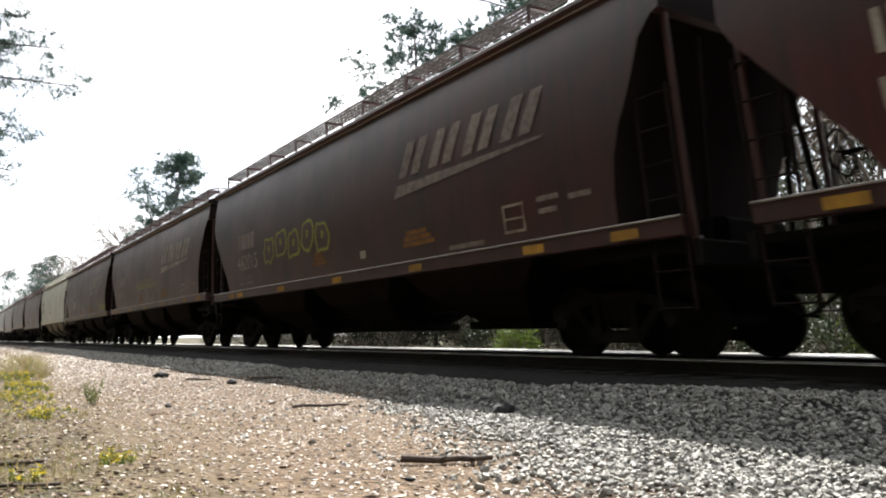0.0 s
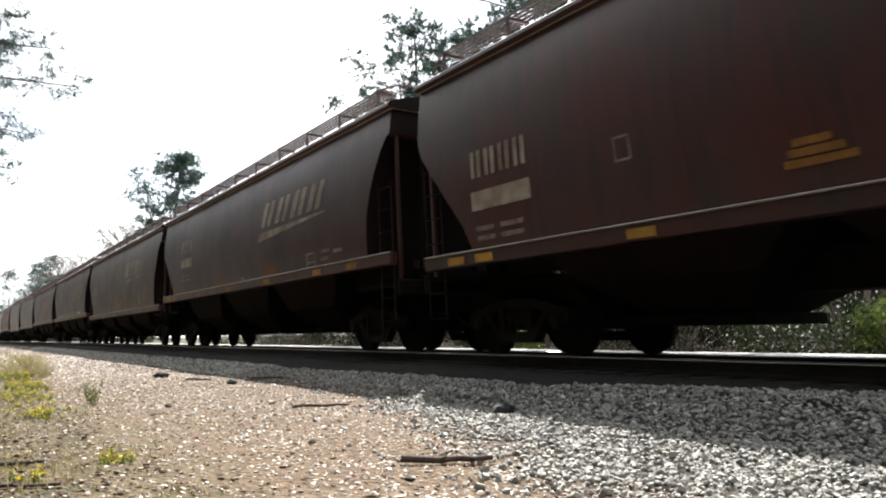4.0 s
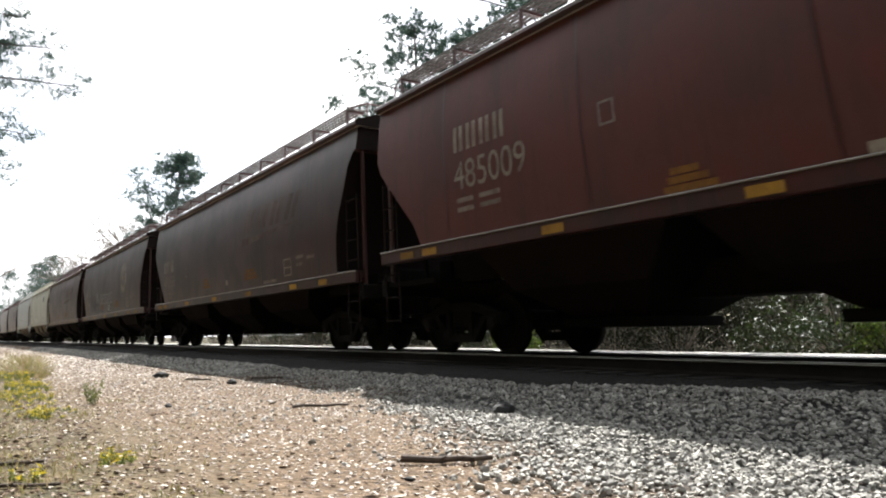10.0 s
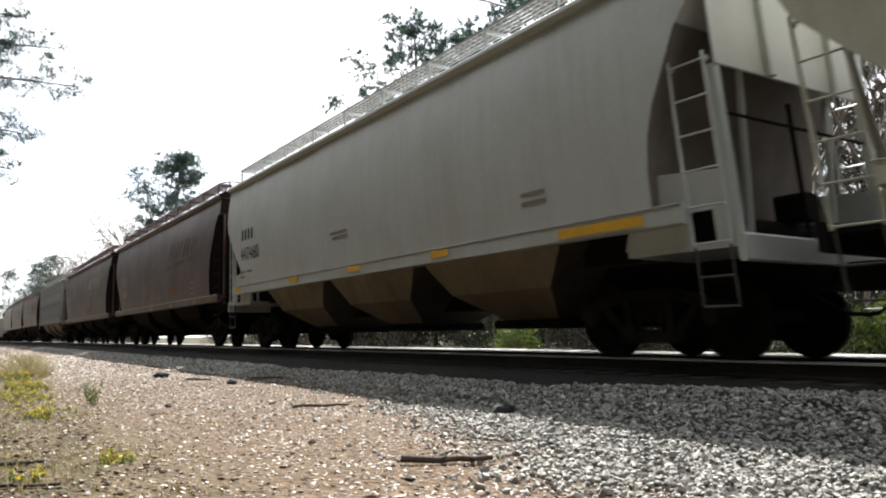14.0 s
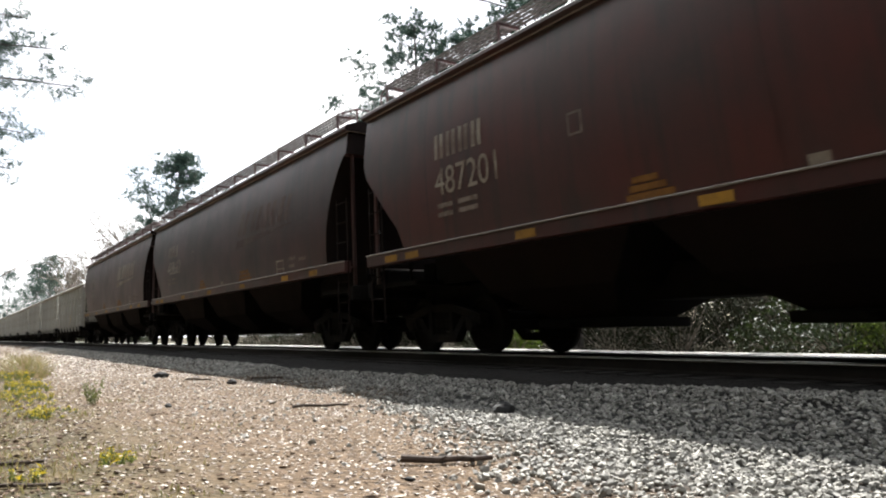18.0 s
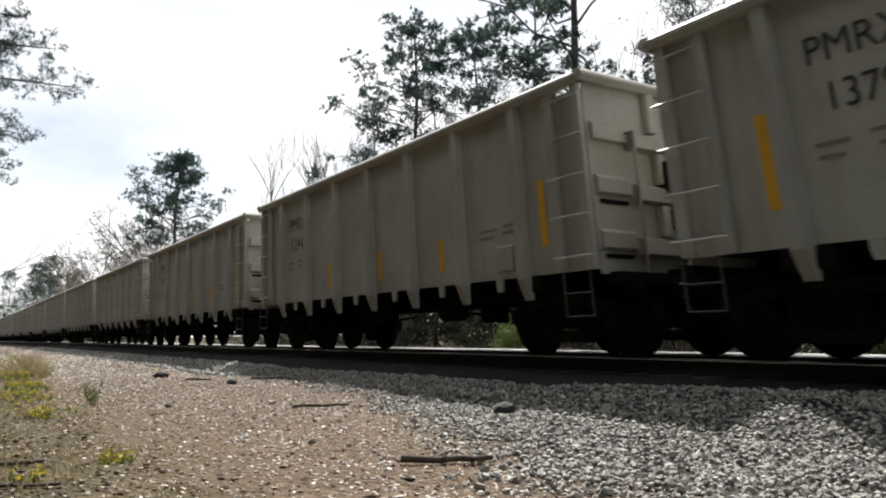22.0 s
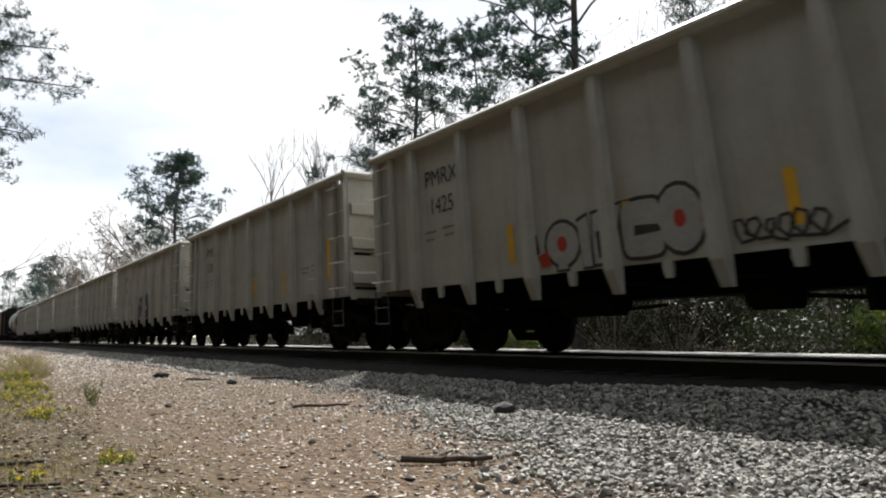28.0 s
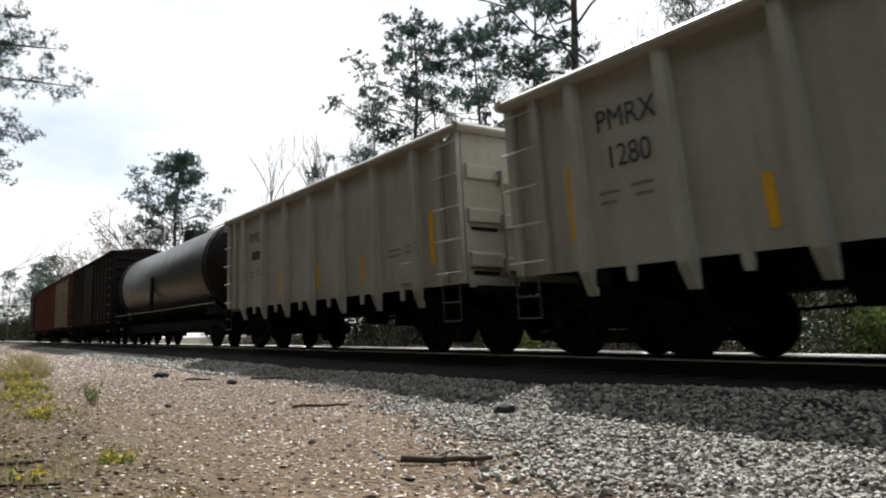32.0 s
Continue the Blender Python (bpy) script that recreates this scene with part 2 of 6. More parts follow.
PEBBLES = island_shader("mixed_path_pebbles", [(0.085, 0.052, 0.030), (0.185, 0.122, 0.074), (0.060, 0.038, 0.024), (0.50, 0.44, 0.36), (0.135, 0.086, 0.052), (0.25, 0.180, 0.118), (0.66, 0.60, 0.50), (0.095, 0.060, 0.036), (0.175, 0.116, 0.070)], 0.55, 0.35, 0.45)
CHIPS = island_shader("bark_chips_and_needles", [(0.080, 0.050, 0.032), (0.152, 0.096, 0.060), (0.048, 0.034, 0.026)], 0.9, 0.3)


def ground_shader():
    """Tan path, grey stone bank, near-black bed by the rails, and litter with grass on either side, by the place across
    the track.
    """
    m = bpy.data.materials.new("ground_soil_and_stone")
    m.use_nodes = True
    nd, lk = m.node_tree.nodes, m.node_tree.links
    b = nd["Principled BSDF"]
    b.inputs["Roughness"].default_value = 0.95
    b.inputs["Specular IOR Level"].default_value = 0.2
    co = nd.new("ShaderNodeTexCoord")
    sep = nd.new("ShaderNodeSeparateXYZ")
    lk.new(co.outputs["Object"], sep.inputs[0])
    edge = nd.new("ShaderNodeTexNoise")
    edge.inputs["Scale"].default_value, edge.inputs["Detail"].default_value = 0.9, 6.0
    lk.new(co.outputs["Object"], edge.inputs["Vector"])
    wob = nd.new("ShaderNodeMath")
    wob.operation = "MULTIPLY_ADD"
    wob.inputs[1].default_value, wob.inputs[2].default_value = 1.6, -0.8
    lk.new(edge.outputs["Fac"], wob.inputs[0])
    yy = nd.new("ShaderNodeMath")
    yy.operation = "ADD"
    lk.new(sep.outputs["Y"], yy.inputs[0])
    lk.new(wob.outputs[0], yy.inputs[1])

    def colour(a, c, scale, detail=8.0):
        n = nd.new("ShaderNodeTexNoise")
        n.inputs["Scale"].default_value, n.inputs["Detail"].default_value, n.inputs["Roughness"].default_value = scale, detail, 0.7
        lk.new(co.outputs["Object"], n.inputs["Vector"])
        r = nd.new("ShaderNodeMapRange")
        r.inputs[1].default_value, r.inputs[2].default_value = 0.35, 0.65
        lk.new(n.outputs["Fac"], r.inputs[0])
        x = nd.new("ShaderNodeMixRGB")
        x.inputs[1].default_value, x.inputs[2].default_value = (*a, 1), (*c, 1)
        lk.new(r.outputs[0], x.inputs[0])
        return x.outputs[0]

    def step(value, lo, hi):
        r = nd.new("ShaderNodeMapRange")
        r.inputs[1].default_value, r.inputs[2].default_value = lo, hi
        lk.new(value, r.inputs[0])
        return r.outputs[0]

    def over(fac, a, c):
        x = nd.new("ShaderNodeMixRGB")
        lk.new(fac, x.inputs[0])
        lk.new(a, x.inputs[1])
        lk.new(c, x.inputs[2])
        return x.outputs[0]

    grass = colour((0.036, 0.032, 0.013), (0.105, 0.078, 0.040), 3.4)
    path = colour((0.048, 0.032, 0.019), (0.158, 0.107, 0.065), 17.0)
    # soil under the stones is near-black: the gaps' shade is in its colour
    stone = colour((0.014, 0.014, 0.013), (0.060, 0.058, 0.054), 18.0)
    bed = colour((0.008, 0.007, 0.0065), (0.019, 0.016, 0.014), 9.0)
    far = colour((0.040, 0.036, 0.020), (0.085, 0.072, 0.045), 0.8)
    gravel = colour((0.28, 0.27, 0.25), (0.46, 0.45, 0.42), 5.0)
    c = over(step(yy.outputs[0], 0.6, 1.5), grass, path)
    # the path narrows towards the near end, where the stones spill over it
    rim = nd.new("ShaderNodeMath")
    rim.operation = "ADD"
    for i, (x0, x1, y0, y1) in enumerate(((-8.0, -2.5, 4.1, 2.4), (-30.0, -8.0, 0.8, 0.0))):
        r = nd.new("ShaderNodeMapRange")
        r.inputs[1].default_value, r.inputs[2].default_value, r.inputs[3].default_value, r.inputs[4].default_value = x0, x1, y0, y1
        lk.new(sep.outputs["X"], r.inputs[0])
        lk.new(r.outputs[0], rim.inputs[i])
    off = nd.new("ShaderNodeMath")
    off.operation = "SUBTRACT"
    lk.new(yy.outputs[0], off.inputs[0])
    lk.new(rim.outputs[0], off.inputs[1])
    c = over(step(off.outputs[0], -0.25, 0.65), c, stone)
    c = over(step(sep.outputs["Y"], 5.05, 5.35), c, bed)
    c = over(step(sep.outputs["Y"], 13.85, 13.95), c, gravel)
    c = over(step(yy.outputs[0], 15.0, 15.5), c, far)
    lk.new(c, b.inputs["Base Color"])
    v = nd.new("ShaderNodeTexVoronoi")
    v.inputs["Scale"].default_value = 26.0
    lk.new(co.outputs["Object"], v.inputs["Vector"])
    bp = nd.new("ShaderNodeBump")
    bp.inputs["Strength"].default_value, bp.inputs["Distance"].default_value = 0.9, 0.03
    lk.new(v.outputs["Distance"], bp.inputs["Height"])
    lk.new(bp.outputs[0], b.inputs["Normal"])
    return m


SOIL = ground_shader()


# ---- mesh helpers ----
def part(name, bm, material, parent=None, label="", at=None, smooth=False):
    """Links a bmesh as one mesh object, under a thing or a part."""
    me = bpy.data.meshes.new(name)
    bm.normal_update()
    bm.to_mesh(me)
    bm.free()
    if smooth:
        me.shade_smooth()
    me.materials.append(material)
    return hang(name, me, parent, label, at)


def hang(name, me, parent=None, label="", at=None):
    ob = new(name, me)
    ob.parent = parent
    if at is not None:
        ob.matrix_basis = at
    return tagged(ob, label)


def raw(name, verts, faces, material, parent=None, label="", smooth=False):
    me = bpy.data.meshes.new(name)
    me.from_pydata([tuple(v) for v in verts], [], [tuple(f) for f in faces])
    if smooth:
        me.shade_smooth()
    me.materials.append(material)
    return hang(name, me, parent, label)


def box(bm, x0, x1, y0, y1, z0, z1, c=0.0):
    """A box; c: the chamfer of its four long edges along the longest side."""
    if c:
        d = [x1 - x0, y1 - y0, z1 - z0]
        k = d.index(max(d))
        lo, hi = [x0, y0, z0], [x1, y1, z1]
        a, b = [i for i in range(3) if i != k]
        ring = [(lo[a] + c, lo[b]), (hi[a] - c, lo[b]), (hi[a], lo[b] + c), (hi[a], hi[b] - c), (hi[a] - c, hi[b]), (lo[a] + c, hi[b]), (lo[a], hi[b] - c), (lo[a], lo[b] + c)]
        if k == 1:
            ring.reverse()
        ends = []
        for e in (lo[k], hi[k]):
            vs = []
            for p, q in ring:
                co = [0, 0, 0]
                co[k], co[a], co[b] = e, p, q
                vs.append(bm.verts.new(co))
            ends.append(vs)
        n = len(ring)
        for i in range(n):
            bm.faces.new((ends[0][i], ends[0][(i + 1) % n], ends[1][(i + 1) % n], ends[1][i]))
        bm.faces.new(list(reversed(ends[0])))
        bm.faces.new(ends[1])
        return
    v = [bm.verts.new((x, y, z)) for z in (z0, z1) for y in (y0, y1) for x in (x0, x1)]
    for f in ((0, 2, 3, 1), (4, 5, 7, 6), (0, 1, 5, 4), (2, 6, 7, 3), (0, 4, 6, 2), (1, 3, 7, 5)):
        bm.faces.new([v[i] for i in f])


def rod(bm, p, q, r, seg=6, r2=None):
    p, q = Vector(p), Vector(q)
    r2 = r if r2 is None else r2
    d = (q - p).normalized()
    a = d.orthogonal().normalized()
    b = d.cross(a)
    ra = [bm.verts.new(p + r * (math.cos(t) * a + math.sin(t) * b)) for t in [2 * math.pi * i / seg for i in range(seg)]]
    rb = [bm.verts.new(q + r2 * (math.cos(t) * a + math.sin(t) * b)) for t in [2 * math.pi * i / seg for i in range(seg)]]
    for i in range(seg):
        bm.faces.new((ra[i], ra[(i + 1) % seg], rb[(i + 1) % seg], rb[i]))
    bm.faces.new(list(reversed(ra)))
    bm.faces.new(rb)


def plate(bm, outline, y0, y1):
    """A flat outline in x, z given thickness along y."""
    a = [bm.verts.new((x, y0, z)) for x, z in outline]
    b = [bm.verts.new((x, y1, z)) for x, z in outline]
    n = len(outline)
    bm.faces.new(a)
    bm.faces.new(list(reversed(b)))
    for i in range(n):
        bm.faces.new((a[(i + 1) % n], a[i], b[i], b[(i + 1) % n]))


def lathe(bm, profile, seg=28, axis_y=True):
    """Turns (radius, along) round the y axis."""
    rings = []
    for r, y in profile:
        rings.append([bm.verts.new((r * math.cos(t), y, r * math.sin(t))) for t in [2 * math.pi * i / seg for i in range(seg)]])
    for u, w in zip(rings, rings[1:]):
        for i in range(seg):
            bm.faces.new((u[i], w[i], w[(i + 1) % seg], u[(i + 1) % seg]))
    bm.faces.new(rings[0])
    bm.faces.new(list(reversed(rings[-1])))


def loft(bm, sections, cap=True):
    rings = [[bm.verts.new(p) for p in s] for s in sections]
    n = len(rings[0])
    for u, w in zip(rings, rings[1:]):
        for i in range(n):
            bm.faces.new((u[i], u[(i + 1) % n], w[(i + 1) % n], w[i]))
    if cap:
        bm.faces.new(list(reversed(rings[0])))
        bm.faces.new(rings[-1])


def lettering(text, size, bend, x, z, material, parent, name="lettering", lean=0.0, width=1.0, lift=0.012):
    """Raised paint in Blender's own font on a car's near side: x the left end, z the foot; bend gives the side's half width at a height."""
    cu = bpy.data.curves.new(name, "FONT")
    cu.body, cu.size, cu.shear, cu.offset = text, size * 1.38, lean, 0.0
    ob = bpy.data.objects.new(name, cu)
    me = bpy.data.meshes.new_from_object(ob)
    bpy.data.objects.remove(ob)
    for v in me.vertices:
        zz = z + v.co.y
        v.co = Vector((x + v.co.x * width, -(bend(zz) + lift), zz))
    me.materials.clear()
    me.materials.append(material)
    return hang(name, me, parent)


def patch(outline, bend, material, parent, name, label="", lift=0.008, shift=0.0):
    """Paint of one outline (x, z), or of a list of them, on a car's near side, sliced in height so that it follows the curve."""
    bm = bmesh.new()
    pieces = outline if isinstance(outline[0], list) else [outline]
    for piece in pieces:
        bm.faces.new([bm.verts.new((x + shift, 0, z)) for x, z in piece])
    zs = [z for piece in pieces for _, z in piece]
    k = 1
    while min(zs) + 0.18 * k < max(zs):
        bmesh.ops.bisect_plane(bm, geom=bm.verts[:] + bm.edges[:] + bm.faces[:], plane_co=(0, 0, min(zs) + 0.18 * k), plane_no=(0, 0, 1))
        k += 1
    for v in bm.verts:
        v.co.y = -(bend(v.co.z) + lift)
    bm.normal_update()
    for f in bm.faces:
        if f.normal.y > 0:
            f.normal_flip()
    return part(name, bm, material, parent, label)


def rect(x0, x1, z0, z1):
    return [(x0, z0), (x1, z0), (x1, z1), (x0, z1)]


# ---- ground ----
def bank(y):
    """Height of the ground across the track."""
    pts = [(-2000, 0.0), (4.35, 0.0), (5.45, 0.2), (6.4, 0.215), (9.3, 0.215), (15.6, 0.225), (17, 0.1), (19, 0.05), (60, 0.3), (2600, 0.5)]
    return float(np.interp(y, [p[0] for p in pts], [p[1] for p in pts]))


def ground_height(x, y):
    z = bank(y)
    if abs(y) < 60:
        near = 0.05 if y < 4.6 else 0.012
        z += near * noise.noise((x * 0.35, y * 0.5, 0.0)) + 0.35 * near * noise.noise((x * 1.7, y * 1.7, 3.0))
        if y < 0.6 and x < -6:
            z += 0.10 * min(1.0, (0.6 - y)) * min(1.0, (-6 - x) / 6)
    return z


def build_ground():
    xs = [-2500, -1200, -700, -450, -300, -220, -160, -120, -95, -80, -68] + [-60 + 0.5 * i for i in range(60)] + [-30 + 0.2 * i for i in range(200)] + [10, 12, 15, 20, 30, 50, 90, 160, 300, 700, 1500, 2500]
    ys = [-1500, -600, -250, -120, -60, -35, -20, -12, -8, -5, -3] + [-2 + 0.15 * i for i in range(96)] + [12.5, 13, 14, 15, 17, 20, 25, 32, 45, 60, 90, 150, 300, 700, 2600]
    verts = [(x, y, ground_height(x, y)) for y in ys for x in xs]
    n = len(xs)
    faces = [(j * n + i, j * n + i + 1, (j + 1) * n + i + 1, (j + 1) * n + i) for j in range(len(ys) - 1) for i in range(n - 1)]
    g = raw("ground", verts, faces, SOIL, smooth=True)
    tagged(g, "tan gravel path, grey stone bank and litter-strewn grass beside the railway", "ground", kind="structure")


def pebble_meshes(count, seed):
    """A few stones, each as points and faces about the origin, one unit across."""
    rng = random.Random(seed)
    out = []
    for _ in range(count):
        bm = bmesh.new()
        bmesh.ops.create_icosphere(bm, subdivisions=1, radius=0.5)
        sx, sy, sz = rng.uniform(0.85, 1.25), rng.uniform(0.75, 1.05), rng.uniform(0.60, 0.90)
        for v in bm.verts:
            k = rng.uniform(0.84, 1.14)
            v.co = Vector((v.co.x * sx * k, v.co.y * sy * k, v.co.z * sz * k))
        drop = rng.sample(bm.verts[:], 2)
        bmesh.ops.dissolve_verts(bm, verts=drop)
        bmesh.ops.triangulate(bm, faces=bm.faces[:])
        bm.verts.index_update()
        out.append((np.array([v.co[:] for v in bm.verts]), [[v.index for v in f.verts] for f in bm.faces]))
        bm.free()
    return out


def scatter(name, places, kinds, material, seed, tilt=1.0):
    """Many small pieces joined in one mesh. places: x, y, z, size."""
    rng = np.random.default_rng(seed)
    vs, fs, base = [], [], 0
    for x, y, z, s in places:
        co, faces = kinds[rng.integers(len(kinds))]
        a, t = rng.uniform(0, 6.283), rng.uniform(-tilt, tilt)
        ca, sa, ct, st = math.cos(a), math.sin(a), math.cos(t), math.sin(t)
        rot = np.array([[ca, -sa, 0], [sa, ca, 0], [0, 0, 1]]) @ np.array([[1, 0, 0], [0, ct, -st], [0, st, ct]])
        vs.append(co @ rot.T * s + (x, y, z))
        fs.extend([[i + base for i in f] for f in faces])
        base += len(co)
    return raw(name, np.concatenate(vs), fs, material)


def build_stones():
    rng = random.Random(5)
    kinds = pebble_meshes(14, 2)
    near, path, chips = [], [], []

    def spread(x):
        return noise.noise((x * 0.6, 7.7, 0.0)) * 0.35

    def path_rim(x):
        return float(np.interp(x, [-30, -10, -7.5, -4.3, -3, -1.5], [5.0, 4.4, 4.05, 3.05, 2.5, 2.35]))

    def bed_rim(x):
        return float(np.interp(x, [-14, -6, -4.3, -3, -1], [5.1, 5.3, 5.7, 6.15, 6.3]))
    for _ in range(52000):
        u = rng.random()
        x = 1.2 - 15.0 * u ** 1.35
        y = rng.uniform(1.7, 6.3)
        w = (y - path_rim(x) - spread(x * 2) + 0.35) / 0.9
        if y > bed_rim(x) + 0.3 * spread(x * 5) or rng.random() > max(w, 0.012):
            continue
        s = rng.uniform(0.024, 0.046) * (1.35 if rng.random() < 0.18 else 1.0)
        near.append((x, y, ground_height(x, y) + rng.uniform(0.0, 0.40) * s, s))
    for _ in range(5000):
        x = -13.8 - 46 * rng.random() ** 1.5
        y = rng.uniform(4.2, 5.2)
        s = rng.uniform(0.05, 0.10)
        near.append((x, y, ground_height(x, y) + 0.15 * s, s))
    for _ in range(62000):
        u = rng.random()
        x = -1.2 - 34.0 * u ** 1.7
        y = rng.uniform(0.0, 4.9)
        if (y < 1.6 and rng.random() < 0.65 - 0.25 * y) or y > path_rim(x) + 0.4:
            continue
        s = rng.choice((0.008, 0.010, 0.012, 0.015, 0.018, 0.022, 0.028)) * (1 + 0.05 * max(0.0, -8 - x))
        path.append((x, y, ground_height(x, y) + 0.15 * s, s))
    for _ in range(6000):
        x = -33 - 60 * rng.random() ** 1.3
        y = rng.uniform(0.3, 5.0)
        s = rng.uniform(0.04, 0.10)
        path.append((x, y, ground_height(x, y) + 0.12 * s, s))
    for _ in range(4200):
        x = -1.4 - 12.0 * rng.random() ** 1.4
        y = rng.uniform(0.0, 3.6)
        chips.append((x, y, ground_height(x, y) + 0.006, rng.uniform(0.012, 0.042)))
    for _ in range(2600):
        x = -2.6 - 9.0 * rng.random() ** 1.2
        y = rng.uniform(-0.4, 1.0)
        chips.append((x, y, ground_height(x, y) + 0.006, rng.uniform(0.015, 0.05)))
    tagged(scatter("ballast_stones", near, kinds, STONES, 1), "loose angular grey ballast stones on the bank", "ballast", kind="stuff")
    tagged(scatter("path_pebbles", path, [(co * np.array([1.25, 1.0, 0.5]), f) for co, f in kinds], PEBBLES, 2, 0.35), "small tan and pale pebbles trodden into the path", "gravel", kind="stuff")
    flat = [(co * np.array([1.1, 0.55, 0.14]), f) for co, f in kinds]
    tagged(scatter("bark_litter", chips, flat, CHIPS, 3), "dark bark chips and dry litter on the path", "litter", kind="stuff")


def build_track():
    track = tagged(new("railway_track"), "straight single railway track with polished rails on dark timber ties", "track", kind="structure")
    prof = [(-0.070, -0.175), (0.070, -0.175), (0.066, -0.160), (0.012, -0.140), (0.010, -0.045), (0.036, -0.034), (0.036, -0.006)]
    prof = prof + [(-0.036, -0.006), (-0.036, -0.034), (-0.010, -0.045), (-0.012, -0.140), (-0.066, -0.160)]
    for side in (-1, 1):
        bm = bmesh.new()
        loft(bm, [[(x, y, z) for y, z in prof] for x in (1200.0, -1400.0)])
        r = part("rail", bm, RAILSIDE, track, at=pose(0, TRACK_Y + side * 0.7525, RAIL_Z))
        bm = bmesh.new()
        loft(bm, [[(x, y, z) for y, z in ((-0.0375, -0.022), (0.0375, -0.022), (0.0365, -0.013), (0.030, -0.0065), (0.018, -0.0025), (0.006, 0.0), (-0.006, 0.0), (-0.018, -0.0025), (-0.030, -0.0065), (-0.0365, -0.013))] for x in (1200.0, -1400.0)])
        part("railhead", bm, RAILHEAD, r, "bright polished running surface")
    bm = bmesh.new()
    box(bm, -0.115, 0.115, -1.3, 1.3, -0.17, 0.0, 0.012)
    tie = part("tie", bm, TIE, track, at=pose(6.0, TRACK_Y, RAIL_Z - 0.176))
    rng = random.Random(3)
    for i in range(1, 170):
        hang("tie", tie.data, track, at=pose(6.0 - 0.51 * i + rng.uniform(-0.02, 0.02), TRACK_Y + rng.uniform(-0.03, 0.03), RAIL_Z - 0.176 - rng.uniform(0, 0.004), 0, 0, rng.uniform(-1, 1)))


build_ground()
build_stones()
build_track()


# ---- running gear ----
WHEEL_R = 0.457


def build_truck(car, x):
    """A two-axle freight truck under a car."""
    bm = bmesh.new()
    box(bm, -0.22, 0.22, -1.05, 1.05, 0.44, 0.70, 0.03)
    rod(bm, (0, 0, 0.68), (0, 0, 0.80), 0.2, 12)
    truck = part("truck", bm, UNDER, car, "black cast-steel two-axle truck", at=pose(x, 0, 0))
    for s in (-1, 1):
        bm = bmesh.new()
        y0, y1 = s * 1.0 - 0.075, s * 1.0 + 0.075
        plate(bm, [(-1.12, 0.44), (-1.12, 0.62), (-0.95, 0.66), (-0.38, 0.80), (0.38, 0.80), (0.95, 0.66), (1.12, 0.62), (1.12, 0.44), (0.98, 0.52), (0.80, 0.52), (0.66, 0.60), (0.30, 0.68), (-0.30, 0.68), (-0.66, 0.60), (-0.80, 0.52), (-0.98, 0.52)], y0, y1)
        plate(bm, [(-0.72, 0.56), (-0.62, 0.60), (-0.30, 0.30), (0.30, 0.30), (0.62, 0.60), (0.72, 0.56), (0.38, 0.18), (-0.38, 0.18)], y0, y1)
        box(bm, -0.36, -0.26, y0 - 0.01, y1 + 0.01, 0.25, 0.72)
        box(bm, 0.26, 0.36, y0 - 0.01, y1 + 0.01, 0.25, 0.72)
        for i in (-0.15, 0, 0.15):
            for k in range(5):
                rod(bm, (i, s * 1.0, 0.30 + 0.055 * k), (i, s * 1.0, 0.335 + 0.055 * k), 0.062, 8)
        part("sideframe", bm, TRUCK, truck, "grimy cast steel side frame with springs")
        for ax in (-0.889, 0.889):
            bm = bmesh.new()
            box(bm, ax - 0.13, ax + 0.13, s * 1.0 - 0.1, s * 1.0 + 0.1, 0.40, 0.60, 0.03)
            rod(bm, (ax, s * 1.0, WHEEL_R), (ax, s * 1.13, WHEEL_R), 0.095, 10)
            part("journal_box", bm, TRUCK, truck)
    for ax in (-0.889, 0.889):
        bm = bmesh.new()
        for s in (-1, 1):
            prof = [(0.10, -0.10), (0.13, -0.085), (0.16, -0.03), (0.36, -0.02), (0.395, -0.06), (0.475, -0.055), (0.485, -0.03), (0.458, -0.015), (0.455, 0.07), (0.40, 0.075), (0.375, 0.03), (0.17, 0.02), (0.13, 0.07), (0.10, 0.08)]
            prof = [(r, s * 0.745 + (y if s > 0 else -y)) for r, y in prof]
            lathe(bm, prof if s > 0 else prof[::-1], 30)
        rod(bm, (0, -1.0, 0), (0, 1.0, 0), 0.082, 10)
        w = part("wheelset", bm, WHEEL, truck, "dark steel wheels on an axle", at=pose(ax, 0, WHEEL_R), smooth=False)
        w["axle"] = ax
    return truck


def build_coupler(car, x):
    s = 1 if x > 0 else -1
    bm = bmesh.new()
    box(bm, min(x, x - s * 0.75), max(x, x - s * 0.75), -0.08, 0.08, 0.78, 0.94, 0.02)
    box(bm, x - 0.14, x + 0.14, -0.15, 0.15, 0.70, 1.0, 0.05)
    c = part("coupler", bm, UNDER, car)
    bm = bmesh.new()
    pts = [(x - s * 0.6, -0.28, 0.82), (x - s * 0.35, -0.32, 0.62), (x - s * 0.1, -0.30, 0.47), (x + s * 0.08, -0.22, 0.45)]
    for a, b in zip(pts, pts[1:]):
        rod(bm, a, b, 0.022, 6)
    part("air_hose", bm, UNDER, c)


